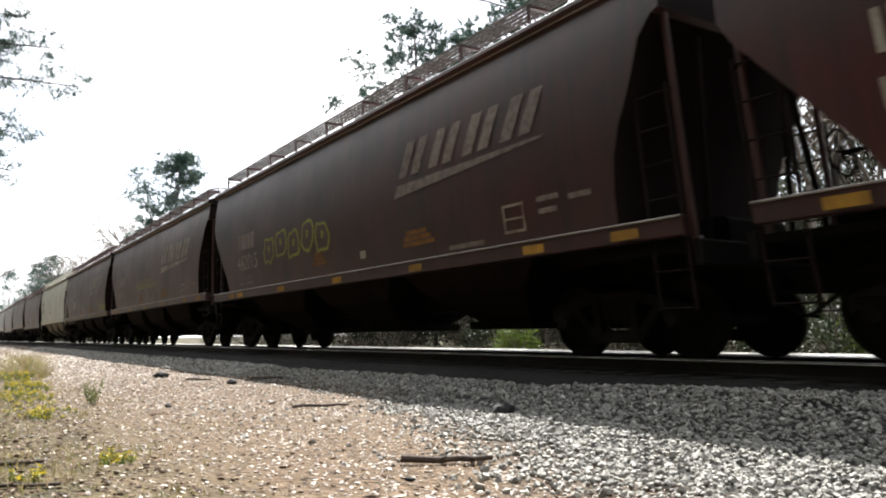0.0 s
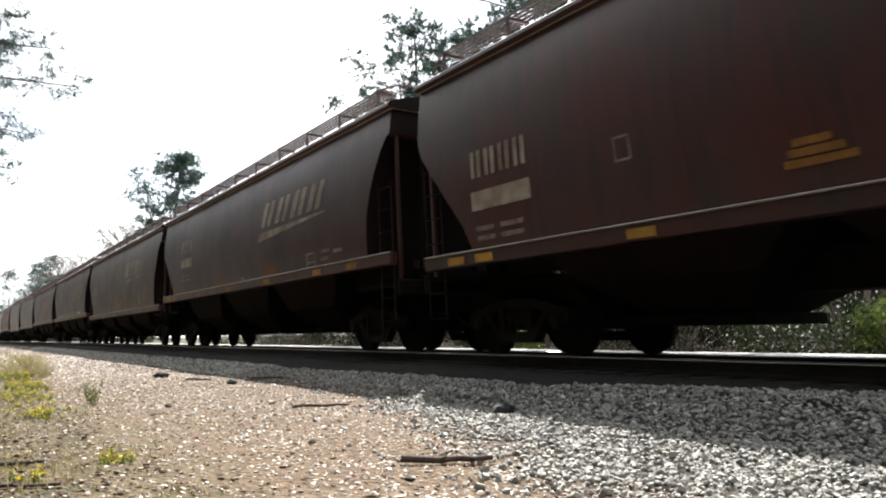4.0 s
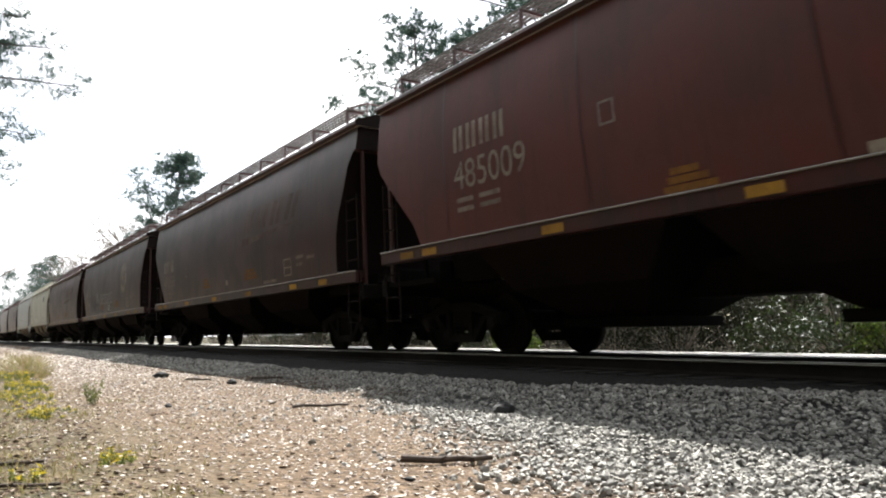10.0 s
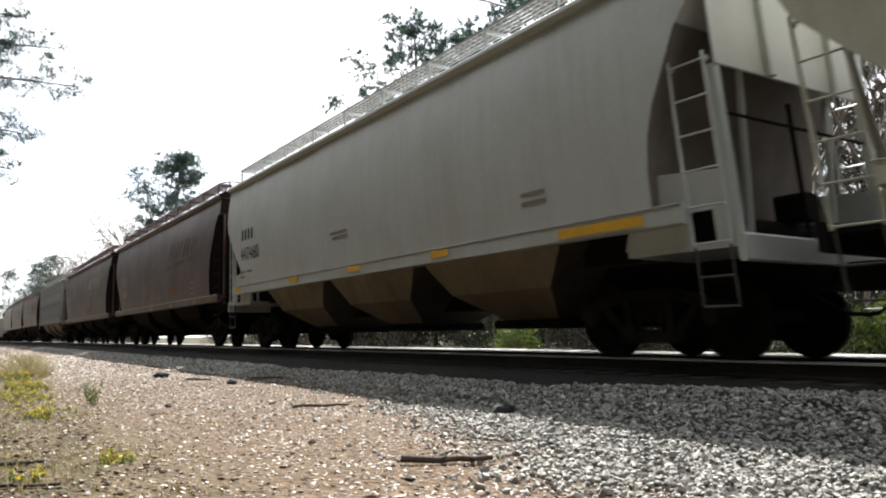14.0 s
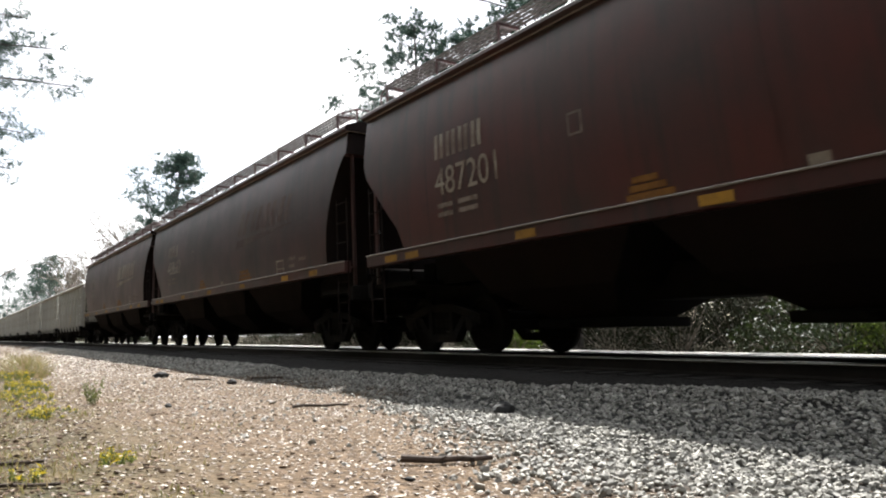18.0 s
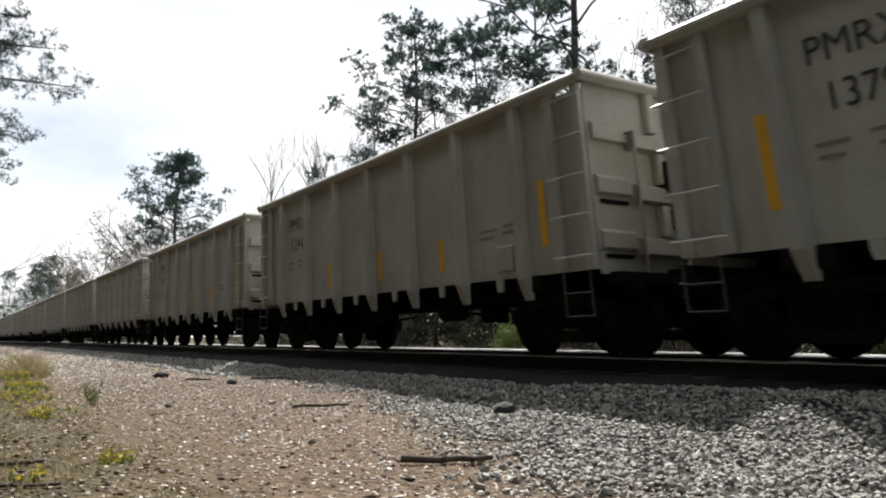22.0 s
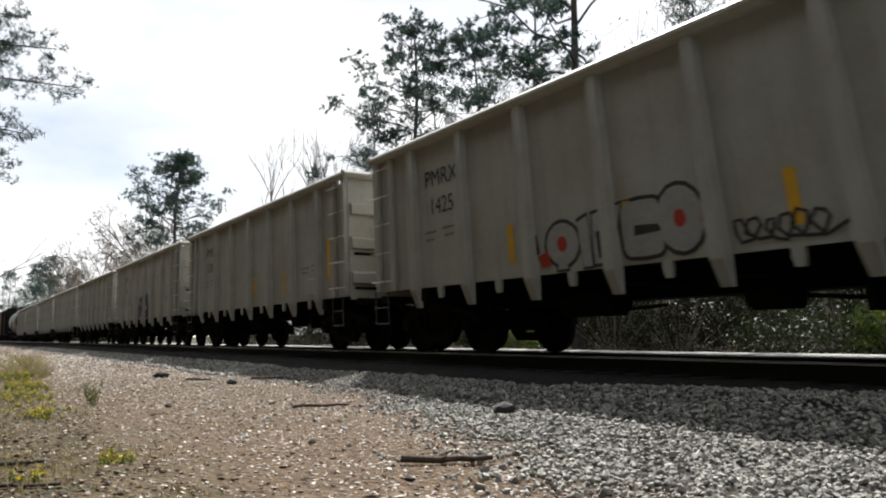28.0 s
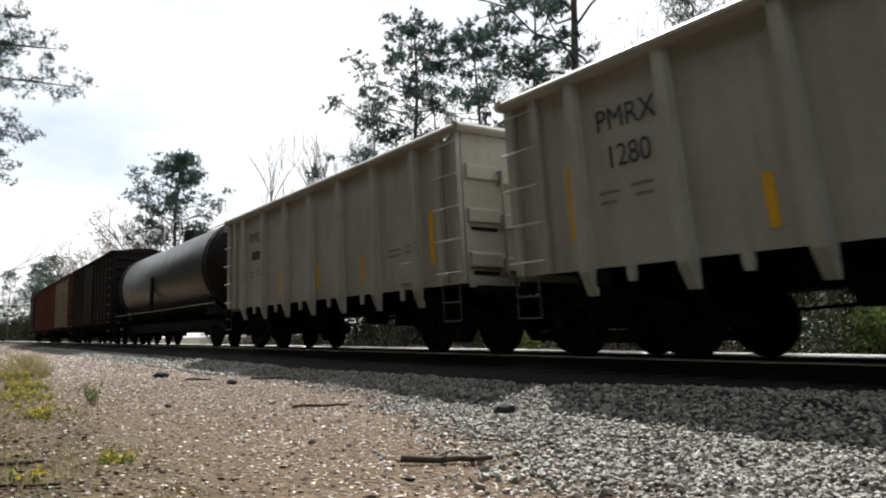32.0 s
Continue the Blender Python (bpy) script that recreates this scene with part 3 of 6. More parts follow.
def build_ladder(car, x0, x1, y, z0, z1, rungs, material, rung_material=None, stand=0.07):
    """Two uprights and their rungs, standing off the side."""
    bm = bmesh.new()
    s = -1 if y < 0 else 1
    for x in (x0, x1):
        box(bm, x - 0.019, x + 0.019, y - 0.010, y + 0.010, z0, z1)
        box(bm, x - 0.02, x + 0.02, min(y, y - s * stand), max(y, y - s * stand), z1 - 0.1, z1 - 0.05)
    lad = part("ladder", bm, material, car)
    bm = bmesh.new()
    rod(bm, (0, 0, 0), (x1 - x0, 0, 0), 0.012, 6)
    me = None
    for i in range(rungs):
        z = z0 + 0.03 + (z1 - z0 - 0.12) * i / (rungs - 1)
        m = Matrix.Translation((x0, y + s * 0.02, z))
        if me is None:
            me = part("rung", bm, rung_material or material, lad, at=m).data
        else:
            hang("rung", me, lad, at=m)
    return lad


# ---- covered hoppers ----
def hopper_bend(z):
    return float(np.interp(z, [1.2, 1.45, 2.0, 2.6, 3.2, 3.8, 4.25, 4.47], [1.50, 1.515, 1.555, 1.58, 1.575, 1.535, 1.475, 1.43]))


def flat_bend(z):
    return 1.50


def build_hopper(name, length, side, roof, frame_material, ribbed=False, low=1.50, bay_paint=None, full_end=None, closed=False):
    """A three-bay covered hopper car, length over its coupler faces; x forward, the origin on the rail under its middle."""
    bend = flat_bend if ribbed else hopper_bend
    car = new(name)
    h = length / 2
    e = h - 0.42
    eave = 4.42

    # the leading end is cut back in a hollow curve, the trailing end slopes
    if ribbed:
        cut = [(0.95, low), (0.0, 3.74)]
    elif closed:
        cut = [(0.40, low), (0.36, low + 0.5), (0.30, low + 1.0), (0.20, low + 1.4), (0.10, 3.55), (0.0, 3.75)]
    else:
        cut = [(0.98, low), (0.95, low + 0.4), (0.88, low + 0.8), (0.75, low + 1.15), (0.56, low + 1.5), (0.32, 3.60), (0.10, 3.84), (0.0, 3.88)]

    def floor_z(x):
        if x > 0:
            return float(np.interp(x, [e - d for d, _ in cut], [z for _, z in cut]))
        return float(np.interp(-x, [0, e - 1.35, e - 1.15, e - 0.12, e], [low, low, low + 0.4, 3.15, 3.4]))
    xs = [-e, -e + 0.12, -e + 0.4, -e + 0.75, -e + 1.15, -e + 1.35, -h * 0.5, 0, h * 0.5, e - 1.2] + [e - d for d, _ in cut]
    bm = bmesh.new()
    secs = []
    for x in xs:
        z0 = floor_z(x)
        zs = [z0 + (eave - z0) * k / 9 for k in range(10)]
        secs.append([(x, -bend(z), z) for z in zs] + [(x, bend(z), z) for z in reversed(zs)])
    loft(bm, secs)
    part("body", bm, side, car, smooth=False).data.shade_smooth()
    body_mesh = car.children[-1].data
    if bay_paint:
        body_mesh.materials.append(full_end or SHADE_BROWN)          # dark paint for the shade under the slope sheets and on the ends
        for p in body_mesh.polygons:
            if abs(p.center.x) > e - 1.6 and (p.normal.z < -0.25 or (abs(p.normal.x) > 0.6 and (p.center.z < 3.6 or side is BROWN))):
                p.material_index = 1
    body_mesh.set_sharp_from_angle(angle=radians(32))
    # vertical weld seams of the side plates
    if not ribbed:
        me = None
        for i in range(5):
            x = -e + 2.2 + (2 * e - 4.4) * i / 4
            strips = []
            for k in range(10):
                z = low + 0.05 + (eave - 0.12 - low - 0.05) * k / 9
                strips += [(-0.016, -(bend(z) + 0.0045), z), (0.016, -(bend(z) + 0.0045), z)]
            if me is None:
                me = raw("weld_seam", strips, [(2 * k, 2 * k + 1, 2 * k + 3, 2 * k + 2) for k in range(9)], side, car).data
                car.children[-1].matrix_basis = pose(x, 0, 0)
            else:
                hang("weld_seam", me, car, at=pose(x, 0, 0))
    # roof sheet with rolled eaves
    bm = bmesh.new()
    arc = [(-1.50, 4.33), (-1.565, 4.370), (-1.560, 4.42), (-1.515, 4.460), (-1.46, 4.482), (-1.1, 4.60), (-0.55, 4.69), (0, 4.72), (0.55, 4.69), (1.1, 4.60), (1.46, 4.482), (1.515, 4.460), (1.560, 4.42), (1.565, 4.370), (1.50, 4.33)]
    loft(bm, [[(x, y, z) for y, z in arc] for x in (-e - 0.06, e + 0.06)])
    sheet = part("roof", bm, roof, car).data
    sheet.materials.append(side)
    # on brown cars the roof's end faces are darkened as if in shade
    sheet.materials.append(SHADE_BROWN if side is BROWN else full_end if closed and not ribbed else side)
    for p in sheet.polygons:
        if (p.center.z < 4.445 and abs(p.center.y) > 1.4) or abs(p.normal.x) > 0.6 or p.normal.z < -0.5:
            p.material_index = 2 if abs(p.normal.x) > 0.6 else 1
    # hatch trough
    bm = bmesh.new()
    box(bm, -e + 1.2, e - 1.2, -0.30, 0.30, 4.70, 4.84, 0.05)
    hatch = part("hatch_cover", bm, roof, car)
    bm = bmesh.new()
    box(bm, -0.04, 0.04, -0.36, 0.36, 4.82, 4.87)
    strap = None
    for i in range(4):
        m = pose(-e + 1.8 + (2 * e - 3.6) * i / 3, 0, 0)
        if strap is None:
            strap = part("hatch_strap", bm, frame_material, hatch, at=m)
        else:
            hang("hatch_strap", strap.data, hatch, at=m)
    # running boards: open grating on brackets
    for s in (-1, 1):
        bm = bmesh.new()
        x0, x1 = -e + 0.55, e - 0.55
        for y in (1.0, 1.09, 1.18, 1.27, 1.36):
            box(bm, x0, x1, s * y - 0.012, s * y + 0.012, 4.845, 4.88)
        k = int((x1 - x0) / 0.16)
        for i in range(k + 1):
            x = x0 + (x1 - x0) * i / k
            box(bm, x - 0.010, x + 0.010, min(s * 1.0, s * 1.36), max(s * 1.0, s * 1.36), 4.85, 4.872)
        board = part("running_board", bm, WALKWAY if side is BROWN else GALV, car, "open steel grating walkway")
        bm = bmesh.new()
        box(bm, -0.02, 0.02, s * 1.18 - 0.20, s * 1.18 + 0.20, 4.80, 4.845)
        box(bm, -0.02, 0.02, s * 1.37 - 0.02, s * 1.37 + 0.02, 4.48, 4.84)
        br = None
        for i in range(10):
            m = pose(x0 + 0.1 + (x1 - x0 - 0.2) * i / 9, 0, 0)
            if br is None:
                br = part("bracket", bm, frame_material, board, at=m)
            else:
                hang("bracket", br.data, board, at=m)
    # cross walks and grab loops at either end of the roof
    for s in (-1, 1):
        bm = bmesh.new()
        for y in (-1.2, 1.2):
            rod(bm, (s * (e - 0.1), y, 4.55), (s * (e - 0.1), y, 4.86), 0.02)
        rod(bm, (s * (e - 0.1), -1.2, 4.86), (s * (e - 0.1), 1.2, 4.86), 0.02)
        rod(bm, (s * (e - 0.1), -1.2, 4.86), (s * (e - 0.65), -1.36, 4.88), 0.02)
        rod(bm, (s * (e - 0.1), 1.2, 4.86), (s * (e - 0.65), 1.36, 4.88), 0.02)
        part("roof_grab_rail", bm, frame_material, car)
    # sills
    bm = bmesh.new()
    box(bm, -h + 0.35, h - 0.35, -0.32, 0.32, 0.72, 1.18, 0.02)
    part("centre_sill", bm, UNDER, car)
    for s in (-1, 1):
        bm = bmesh.new()
        w = bend(low) + 0.05
        reach_x = e - (0.05 if side is BROWN else 0.55)
        if ribbed:
            w -= 0.03
        box(bm, -reach_x, reach_x, min(s * w, s * (w - 0.14)), max(s * w, s * (w - 0.14)), low - (0.06 if ribbed else 0.20), low + 0.025, 0.012)
        sill = part("side_sill", bm, side, car)
        # thin pale rod painted as the sky highlight along the sill's corner
        bm = bmesh.new()
        rod(bm, (-reach_x, s * (w + 0.004), low + 0.012), (reach_x, s * (w + 0.004), low + 0.012), 0.013, 6)
        part("sill_edge", bm, SILL_HIGHLIGHT, sill, "pale line painted as the sill's highlight")
    # bays with their slope sheets and outlet gates
    reach = (2 * e - 5.0) / 3
    for i in (-1, 0, 1):
        c = i * reach
        bm = bmesh.new()
        top = [(c - reach / 2, -1.46, low + 0.002), (c + reach / 2, -1.46, low + 0.002), (c + reach / 2, 1.46, low + 0.002), (c - reach / 2, 1.46, low + 0.002)]
        mid = [(c - reach * 0.32, -1.18, 0.92), (c + reach * 0.32, -1.18, 0.92), (c + reach * 0.32, 1.18, 0.92), (c - reach * 0.32, 1.18, 0.92)]
        bot = [(c - reach * 0.16, -0.55, 0.50), (c + reach * 0.16, -0.55, 0.50), (c + reach * 0.16, 0.55, 0.50), (c - reach * 0.16, 0.55, 0.50)]
        loft(bm, [bot, mid, top])
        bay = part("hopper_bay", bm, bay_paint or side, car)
        bay.data.materials.append(CAKED_SHADE if full_end else UNDER)      # leading slope darkened by its facing, shade painted in
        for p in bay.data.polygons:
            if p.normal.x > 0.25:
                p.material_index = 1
        bm = bmesh.new()
        box(bm, c - reach * 0.2, c + reach * 0.2, -0.7, 0.7, 0.38, 0.51, 0.02)
        rod(bm, (c + 0.1, -0.95, 0.44), (c + 0.1, 0.95, 0.44), 0.035, 8)
        part("outlet_gate", bm, UNDER, bay)
    # black plates added to darken the see-through gap under the slope sheets
    for s in (-1, 1):
        inner = e - (0.45 if s > 0 else 1.3)
        bm = bmesh.new()
        plate(bm, [(s * (e - 2.75), 1.16), (s * inner, 1.16), (s * inner, low + 0.02), (s * (e - 2.75), low + 0.02)][::s], -0.9, -0.86)
        part("slope_web", bm, UNDER, car)
    # ends: platform, slope sheet stays, ladders, coupler
    for s in (-1, 1):
        bm = bmesh.new()
        a, b = sorted((s * (e - 1.5), s * (h - 0.32)))
        box(bm, a, b, -1.42, 1.42, 1.14, 1.22)
        a, b = sorted((s * (h - 0.42), s * (h - 0.32)))
        box(bm, a, b, -1.50, 1.50, 0.98, 1.26, 0.02)
        part("end_platform", bm, UNDER if side is BROWN or closed else frame_material, car)
        for y in (-0.8, 0.8):
            bm = bmesh.new()
            rod(bm, (s * (e - 0.10), y, 3.7), (s * (e - 0.32), y, 1.2), 0.04, 6)
            # stays on brown cars share the shade-darkened brown
            part("end_stay", bm, frame_material if side is not BROWN else SHADE_BROWN, car)
        if full_end and not (closed and s < 0):
            foot = 1.24 if closed else 3.05
            bm = bmesh.new()
            a, b = sorted((s * (e + 0.002), s * (e + 0.03)))
            box(bm, a, b, -1.43, 1.43, foot, 3.72 if ribbed else 4.36)
            panel = part("end_panel", bm, full_end if closed else side, car, "brown-dusted flat end wall" if closed else "pale ribbed upper end panel")
            a, b = sorted((s * (e + 0.03), s * (e + 0.11)))
            for y in (-0.55, 0.7):
                bm = bmesh.new()
                box(bm, a, b, y - 0.05, y + 0.05, foot, 4.36, 0.012)
                part("end_rib", bm, full_end if closed else side, panel)
            if ribbed:
                bm = bmesh.new()
                a, b = sorted((s * (e + 0.002), s * (e + 0.028)))
                box(bm, a, b, -1.43, 1.43, 3.724, 4.36)
                part("end_plate", bm, side, panel, "grey upper plate of the end wall")
            if closed:
                for y in (-1.41, 1.41):
                    bm = bmesh.new()
                    a, b = sorted((s * (e - 0.09), s * e))
                    box(bm, a, b, y - 0.04, y + 0.04, 1.22, 3.8, 0.01)
                    part("corner_post", bm, side, car)
            else:
                for y in (-1.38, 1.38):
                    bm = bmesh.new()
                    plate(bm, [(s * (e - 1.55), 1.22), (s * (e - 0.62), 1.22), (s * (e - 0.62), 1.55), (s * (e - 0.30), 1.55), (s * (e - 0.30), 1.22), (s * (e - 0.06), 1.22), (s * (e - 0.06), 1.95), (s * (e - 1.25), 2.05)][::s], y - 0.02, y + 0.02)
                    part("shear_plate", bm, side, car)
                    bm = bmesh.new()
                    a, b = sorted((s * (e - 0.10), s * (e + 0.01)))
                    box(bm, a, b, y - 0.05, y + 0.05, 1.22, 3.06, 0.012)
                    part("corner_post", bm, side, car)
                bm = bmesh.new()
                a, b = sorted((s * (e - 0.55), s * (e - 0.15)))
                box(bm, a, b, 0.05, 0.30, 1.52, 1.85, 0.04)
                rod(bm, (s * (e - 0.5), -0.75, 1.38), (s * (e - 0.5), 0.9, 1.38), 0.16, 12)
                rod(bm, (s * (e - 0.2), 0.1, 1.25), (s * (e - 0.2), 0.1, 2.9), 0.03, 6)
                rod(bm, (s * (e - 0.05), -1.35, 2.55), (s * (e - 0.05), 1.35, 2.55), 0.02, 6)
                part("brake_gear", bm, UNDER, car)
        if side is BROWN:
            for y in (-1.36, 1.36):
                bm = bmesh.new()
                a, b = sorted((s * (e - 0.10), s * (e - 0.02)))
                box(bm, a, b, y - 0.028, y + 0.028, 1.22, 3.86 if s > 0 else 3.4, 0.012)
                part("corner_post", bm, BROWN, car)
            bm = bmesh.new()
            a, b = sorted((s * (e - 0.62), s * (e - 0.25)))
            box(bm, a, b, -0.5, 0.6, 1.22, 1.62, 0.04)
            part("brake_gear", bm, UNDER, car, "sooty brake gear on the platform")
        for y in (-1.50, 1.50):
            a, b = sorted((s * (e - 0.52), s * (e - 0.06)))
            # ladders on brown cars are painted dark to read as shaded
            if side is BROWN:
                build_ladder(car, a, b, y, 0.52, 3.0, 7, SHADE_BROWN)
            else:
                lad = build_ladder(car, a, b, y, 1.16, 3.2, 6, frame_material)
                bm = bmesh.new()
                for x in (a + 0.02, b - 0.02):
                    rod(bm, (x, y, 1.16), (x, y, 0.55), 0.014)
                for z in (0.55, 0.85):
                    rod(bm, (a + 0.02, y, z), (b - 0.02, y, z), 0.013)
                part("stirrup_step", bm, STIRRUP, lad)
        build_coupler(car, s * (h - 0.02))
    bm = bmesh.new()
    for t in range(12):
        u, w = 2 * math.pi * t / 12, 2 * math.pi * (t + 1) / 12
        rod(bm, (-e - 0.1, 0.5 + 0.28 * math.cos(u), 2.3 + 0.28 * math.sin(u)), (-e - 0.1, 0.5 + 0.28 * math.cos(w), 2.3 + 0.28 * math.sin(w)), 0.016, 5)
    for t in range(3):
        u = math.pi * t / 3
        rod(bm, (-e - 0.1, 0.5 - 0.28 * math.cos(u), 2.3 - 0.28 * math.sin(u)), (-e - 0.1, 0.5 + 0.28 * math.cos(u), 2.3 + 0.28 * math.sin(u)), 0.012, 5)
    rod(bm, (-e + 0.3, 0.5, 2.3), (-e - 0.1, 0.5, 2.3), 0.03, 6)
    part("brake_wheel", bm, UNDER, car)
    if ribbed:
        bm = bmesh.new()
        box(bm, -0.045, 0.045, -1.585, -1.50, low + 0.025, 4.40, 0.012)
        me = None
        for i in range(20):
            x = -e + 0.10 + (2 * e - 0.2) * i / 19
            z = 0.0
            if abs(x) > e - 1.3:
                continue
            for flip in (0, 180):
                m = pose(x, 0, z, 0, 0, flip)
                if me is None:
                    me = part("side_rib", bm, RIB, car, at=m).data
                else:
                    hang("side_rib", me, car, at=m)
    for s in (-1, 1):
        build_truck(car, s * (h - 2.05))
    return car, e


def brown_marks(car, e, spec):
    """Paint on a brown hopper's near side. x runs from -e, the trailing end."""
    b = hopper_bend
    x0 = -e + spec.get("ahead", 0.0)
    low, mx, mz = spec["low"], spec["mark_x"], spec["mark_z"]
    # slanted brand device in plain shapes: four blocks over a bar
    if spec.get("device", True):
        lean = 0.32
        for i in range(4):
            a = x0 + 10.2 + 0.96 * i
            patch([[(a + u, 2.95), (a + u + w, 2.95), (a + u + w + lean, 3.53), (a + u + lean, 3.53)] for u, w in ((0.0, 0.27), (0.42, 0.25))], b, spec["ink"], car, "brand_block")
        patch([(x0 + 10.02, 2.62), (x0 + 13.95, 2.83), (x0 + 14.05, 2.87), (x0 + 10.16, 2.83)], b, spec["ink"], car, "brand_bar")
    if spec.get("disc"):
        ring = [(x0 + 12.3 + 0.66 * math.cos(t), 2.98 + 0.66 * math.sin(t)) for t in [2 * math.pi * i / 24 for i in range(24)]]
        patch(ring, b, CREAM, car, "round_emblem", "pale round emblem")
        for u, w in ((-1, -1), (-1, 1), (1, -1), (1, 1)):
            c = (x0 + 12.3 + u * 0.20, 2.98 + w * 0.20)
            patch(rect(c[0] - 0.11, c[0] + 0.11, c[1] - 0.12, c[1] + 0.12), b, BROWN, car, "emblem_quarter", lift=0.014)
    # mark and number near the trailing end
    for i in range(4):
        u = x0 + mx + 0.34 * i
        patch([rect(u, u + 0.085, mz, mz + 0.40), rect(u + 0.15, u + 0.24, mz, mz + 0.40)], b, CREAM, car, "mark_block")
    if spec.get("number"):
        lettering(spec["number"], spec["size"], b, x0 + mx - 0.03, mz - 0.13 - spec["size"], CREAM, car, "car_number", width=0.94)
    else:
        patch(rect(x0 + mx - 0.05, x0 + mx + 1.3, mz - 0.48, mz - 0.20), b, CREAM, car, "number_bar")
    for k, (u, w) in enumerate(((mx, 0.42), (mx + 0.57, 0.5))):
        for z in (mz - 0.78, mz - 0.92):
            patch(rect(x0 + u, x0 + u + w, z, z + 0.07), b, FAINT, car, "data_bar")
    # stencil frame, placard, data lines
    fx = x0 + 13.0
    for r in (rect(fx, fx + 0.46, 2.02, 2.06), rect(fx, fx + 0.46, 1.66, 1.70), rect(fx, fx + 0.04, 1.70, 2.02), rect(fx + 0.42, fx + 0.46, 1.70, 2.02), rect(fx + 0.04, fx + 0.42, 1.84, 1.87)):
        patch(r, b, CREAM, car, "stencil_frame")
    for u, z, w in ((13.75, 2.0, 0.42), (13.75, 1.84, 0.36), (14.35, 1.95, 0.4), (11.6, 1.58, 0.9)):
        patch(rect(x0 + u, x0 + u + w, z, z + 0.07), b, FAINT, car, "data_bar")
    patch(rect(x0 + 8.6, x0 + 8.82, 1.72, 1.86), b, CREAM, car, "placard", "small pale placard")
    fx, fz = (x0 + 5.6, 2.72) if low > 1.7 else (x0 + 4.35, 2.24)
    for r in (rect(fx, fx + 0.26, fz + 0.27, fz + 0.30), rect(fx, fx + 0.26, fz, fz + 0.03), rect(fx, fx + 0.03, fz + 0.03, fz + 0.27), rect(fx + 0.23, fx + 0.26, fz + 0.03, fz + 0.27)):
        patch(r, b, FAINT, car, "stencil_frame")
    for u, w in spec.get("clouds", ((6.4, 0.7), (10.2, 1.0))):
        for k in range(3):
            patch(rect(x0 + u + 0.06 * k, x0 + u + w - 0.10 * k, 1.76 + 0.095 * k, 1.835 + 0.095 * k), b, OCHRE, car, "warning_stencil", "faded yellow stencilled block")
    for i, u in enumerate(spec.get("tape", (0.75, 1.45, 4.4, 7.4, 10.4, 13.4, 15.0))):
        w = b(low) + 0.052
        patch(rect(x0 + u, x0 + u + 0.42, low - 0.165, low - 0.05), lambda z, w=w: w, TAPE, car, "reflector")


def scrawl(car, bend, x, z, w, h, seed, material, width=0.045, loops=9):
    """Spray-painted lines: a looping band."""
    rng = random.Random(seed)
    pts = []
    for i in range(loops * 6 + 1):
        t = i / 6
        pts.append((x + w * i / (loops * 6) + 0.10 * math.cos(2 * math.pi * t) * rng.uniform(0.6, 1.6), z + h / 2 + h / 2 * math.sin(2 * math.pi * t + rng.uniform(-0.3, 0.3)) * rng.uniform(0.65, 1.0)))
    vs, fs = [], []
    for i, (px, pz) in enumerate(pts):
        a, b = pts[max(i - 1, 0)], pts[min(i + 1, len(pts) - 1)]
        d = Vector((b[0] - a[0], b[1] - a[1])).normalized() * width / 2
        for k in (1, -1):
            qx, qz = px - d.y * k, pz + d.x * k
            vs.append((qx, -(bend(qz) + 0.009 + 0.0001 * i), qz))
        if i:
            fs.append((2 * i - 2, 2 * i - 1, 2 * i + 1, 2 * i))
    return raw("graffiti", vs, fs, material, car, "spray-painted scrawl")


# ---- gondolas ----
def gond_bend(z):
    return 1.47


def build_rungs(car, s, y):
    """Five bare rungs from the last side post round the corner of the car."""
    k = 1 if y > 0 else -1
    a, b = sorted((s * 5.08, s * 5.77))
    bm = bmesh.new()
    box(bm, s * 5.70 - 0.02, s * 5.70 + 0.02, y - k * 0.06 - 0.02, y - k * 0.06 + 0.02, 1.15, 3.30, 0.006)
    lad = part("ladder", bm, GOND, car)
    bm = bmesh.new()
    rod(bm, (a, 0, 0), (b, 0, 0), 0.013, 6)
    me = part("rung", bm, RUNG, lad, "bright worn rung", at=pose(0, y + k * 0.012, 1.225)).data
    for i in range(1, 5):
        hang("rung", me, lad, "bright worn rung", at=pose(0, y + k * 0.012, 1.225 + 0.5 * i))
    return lad


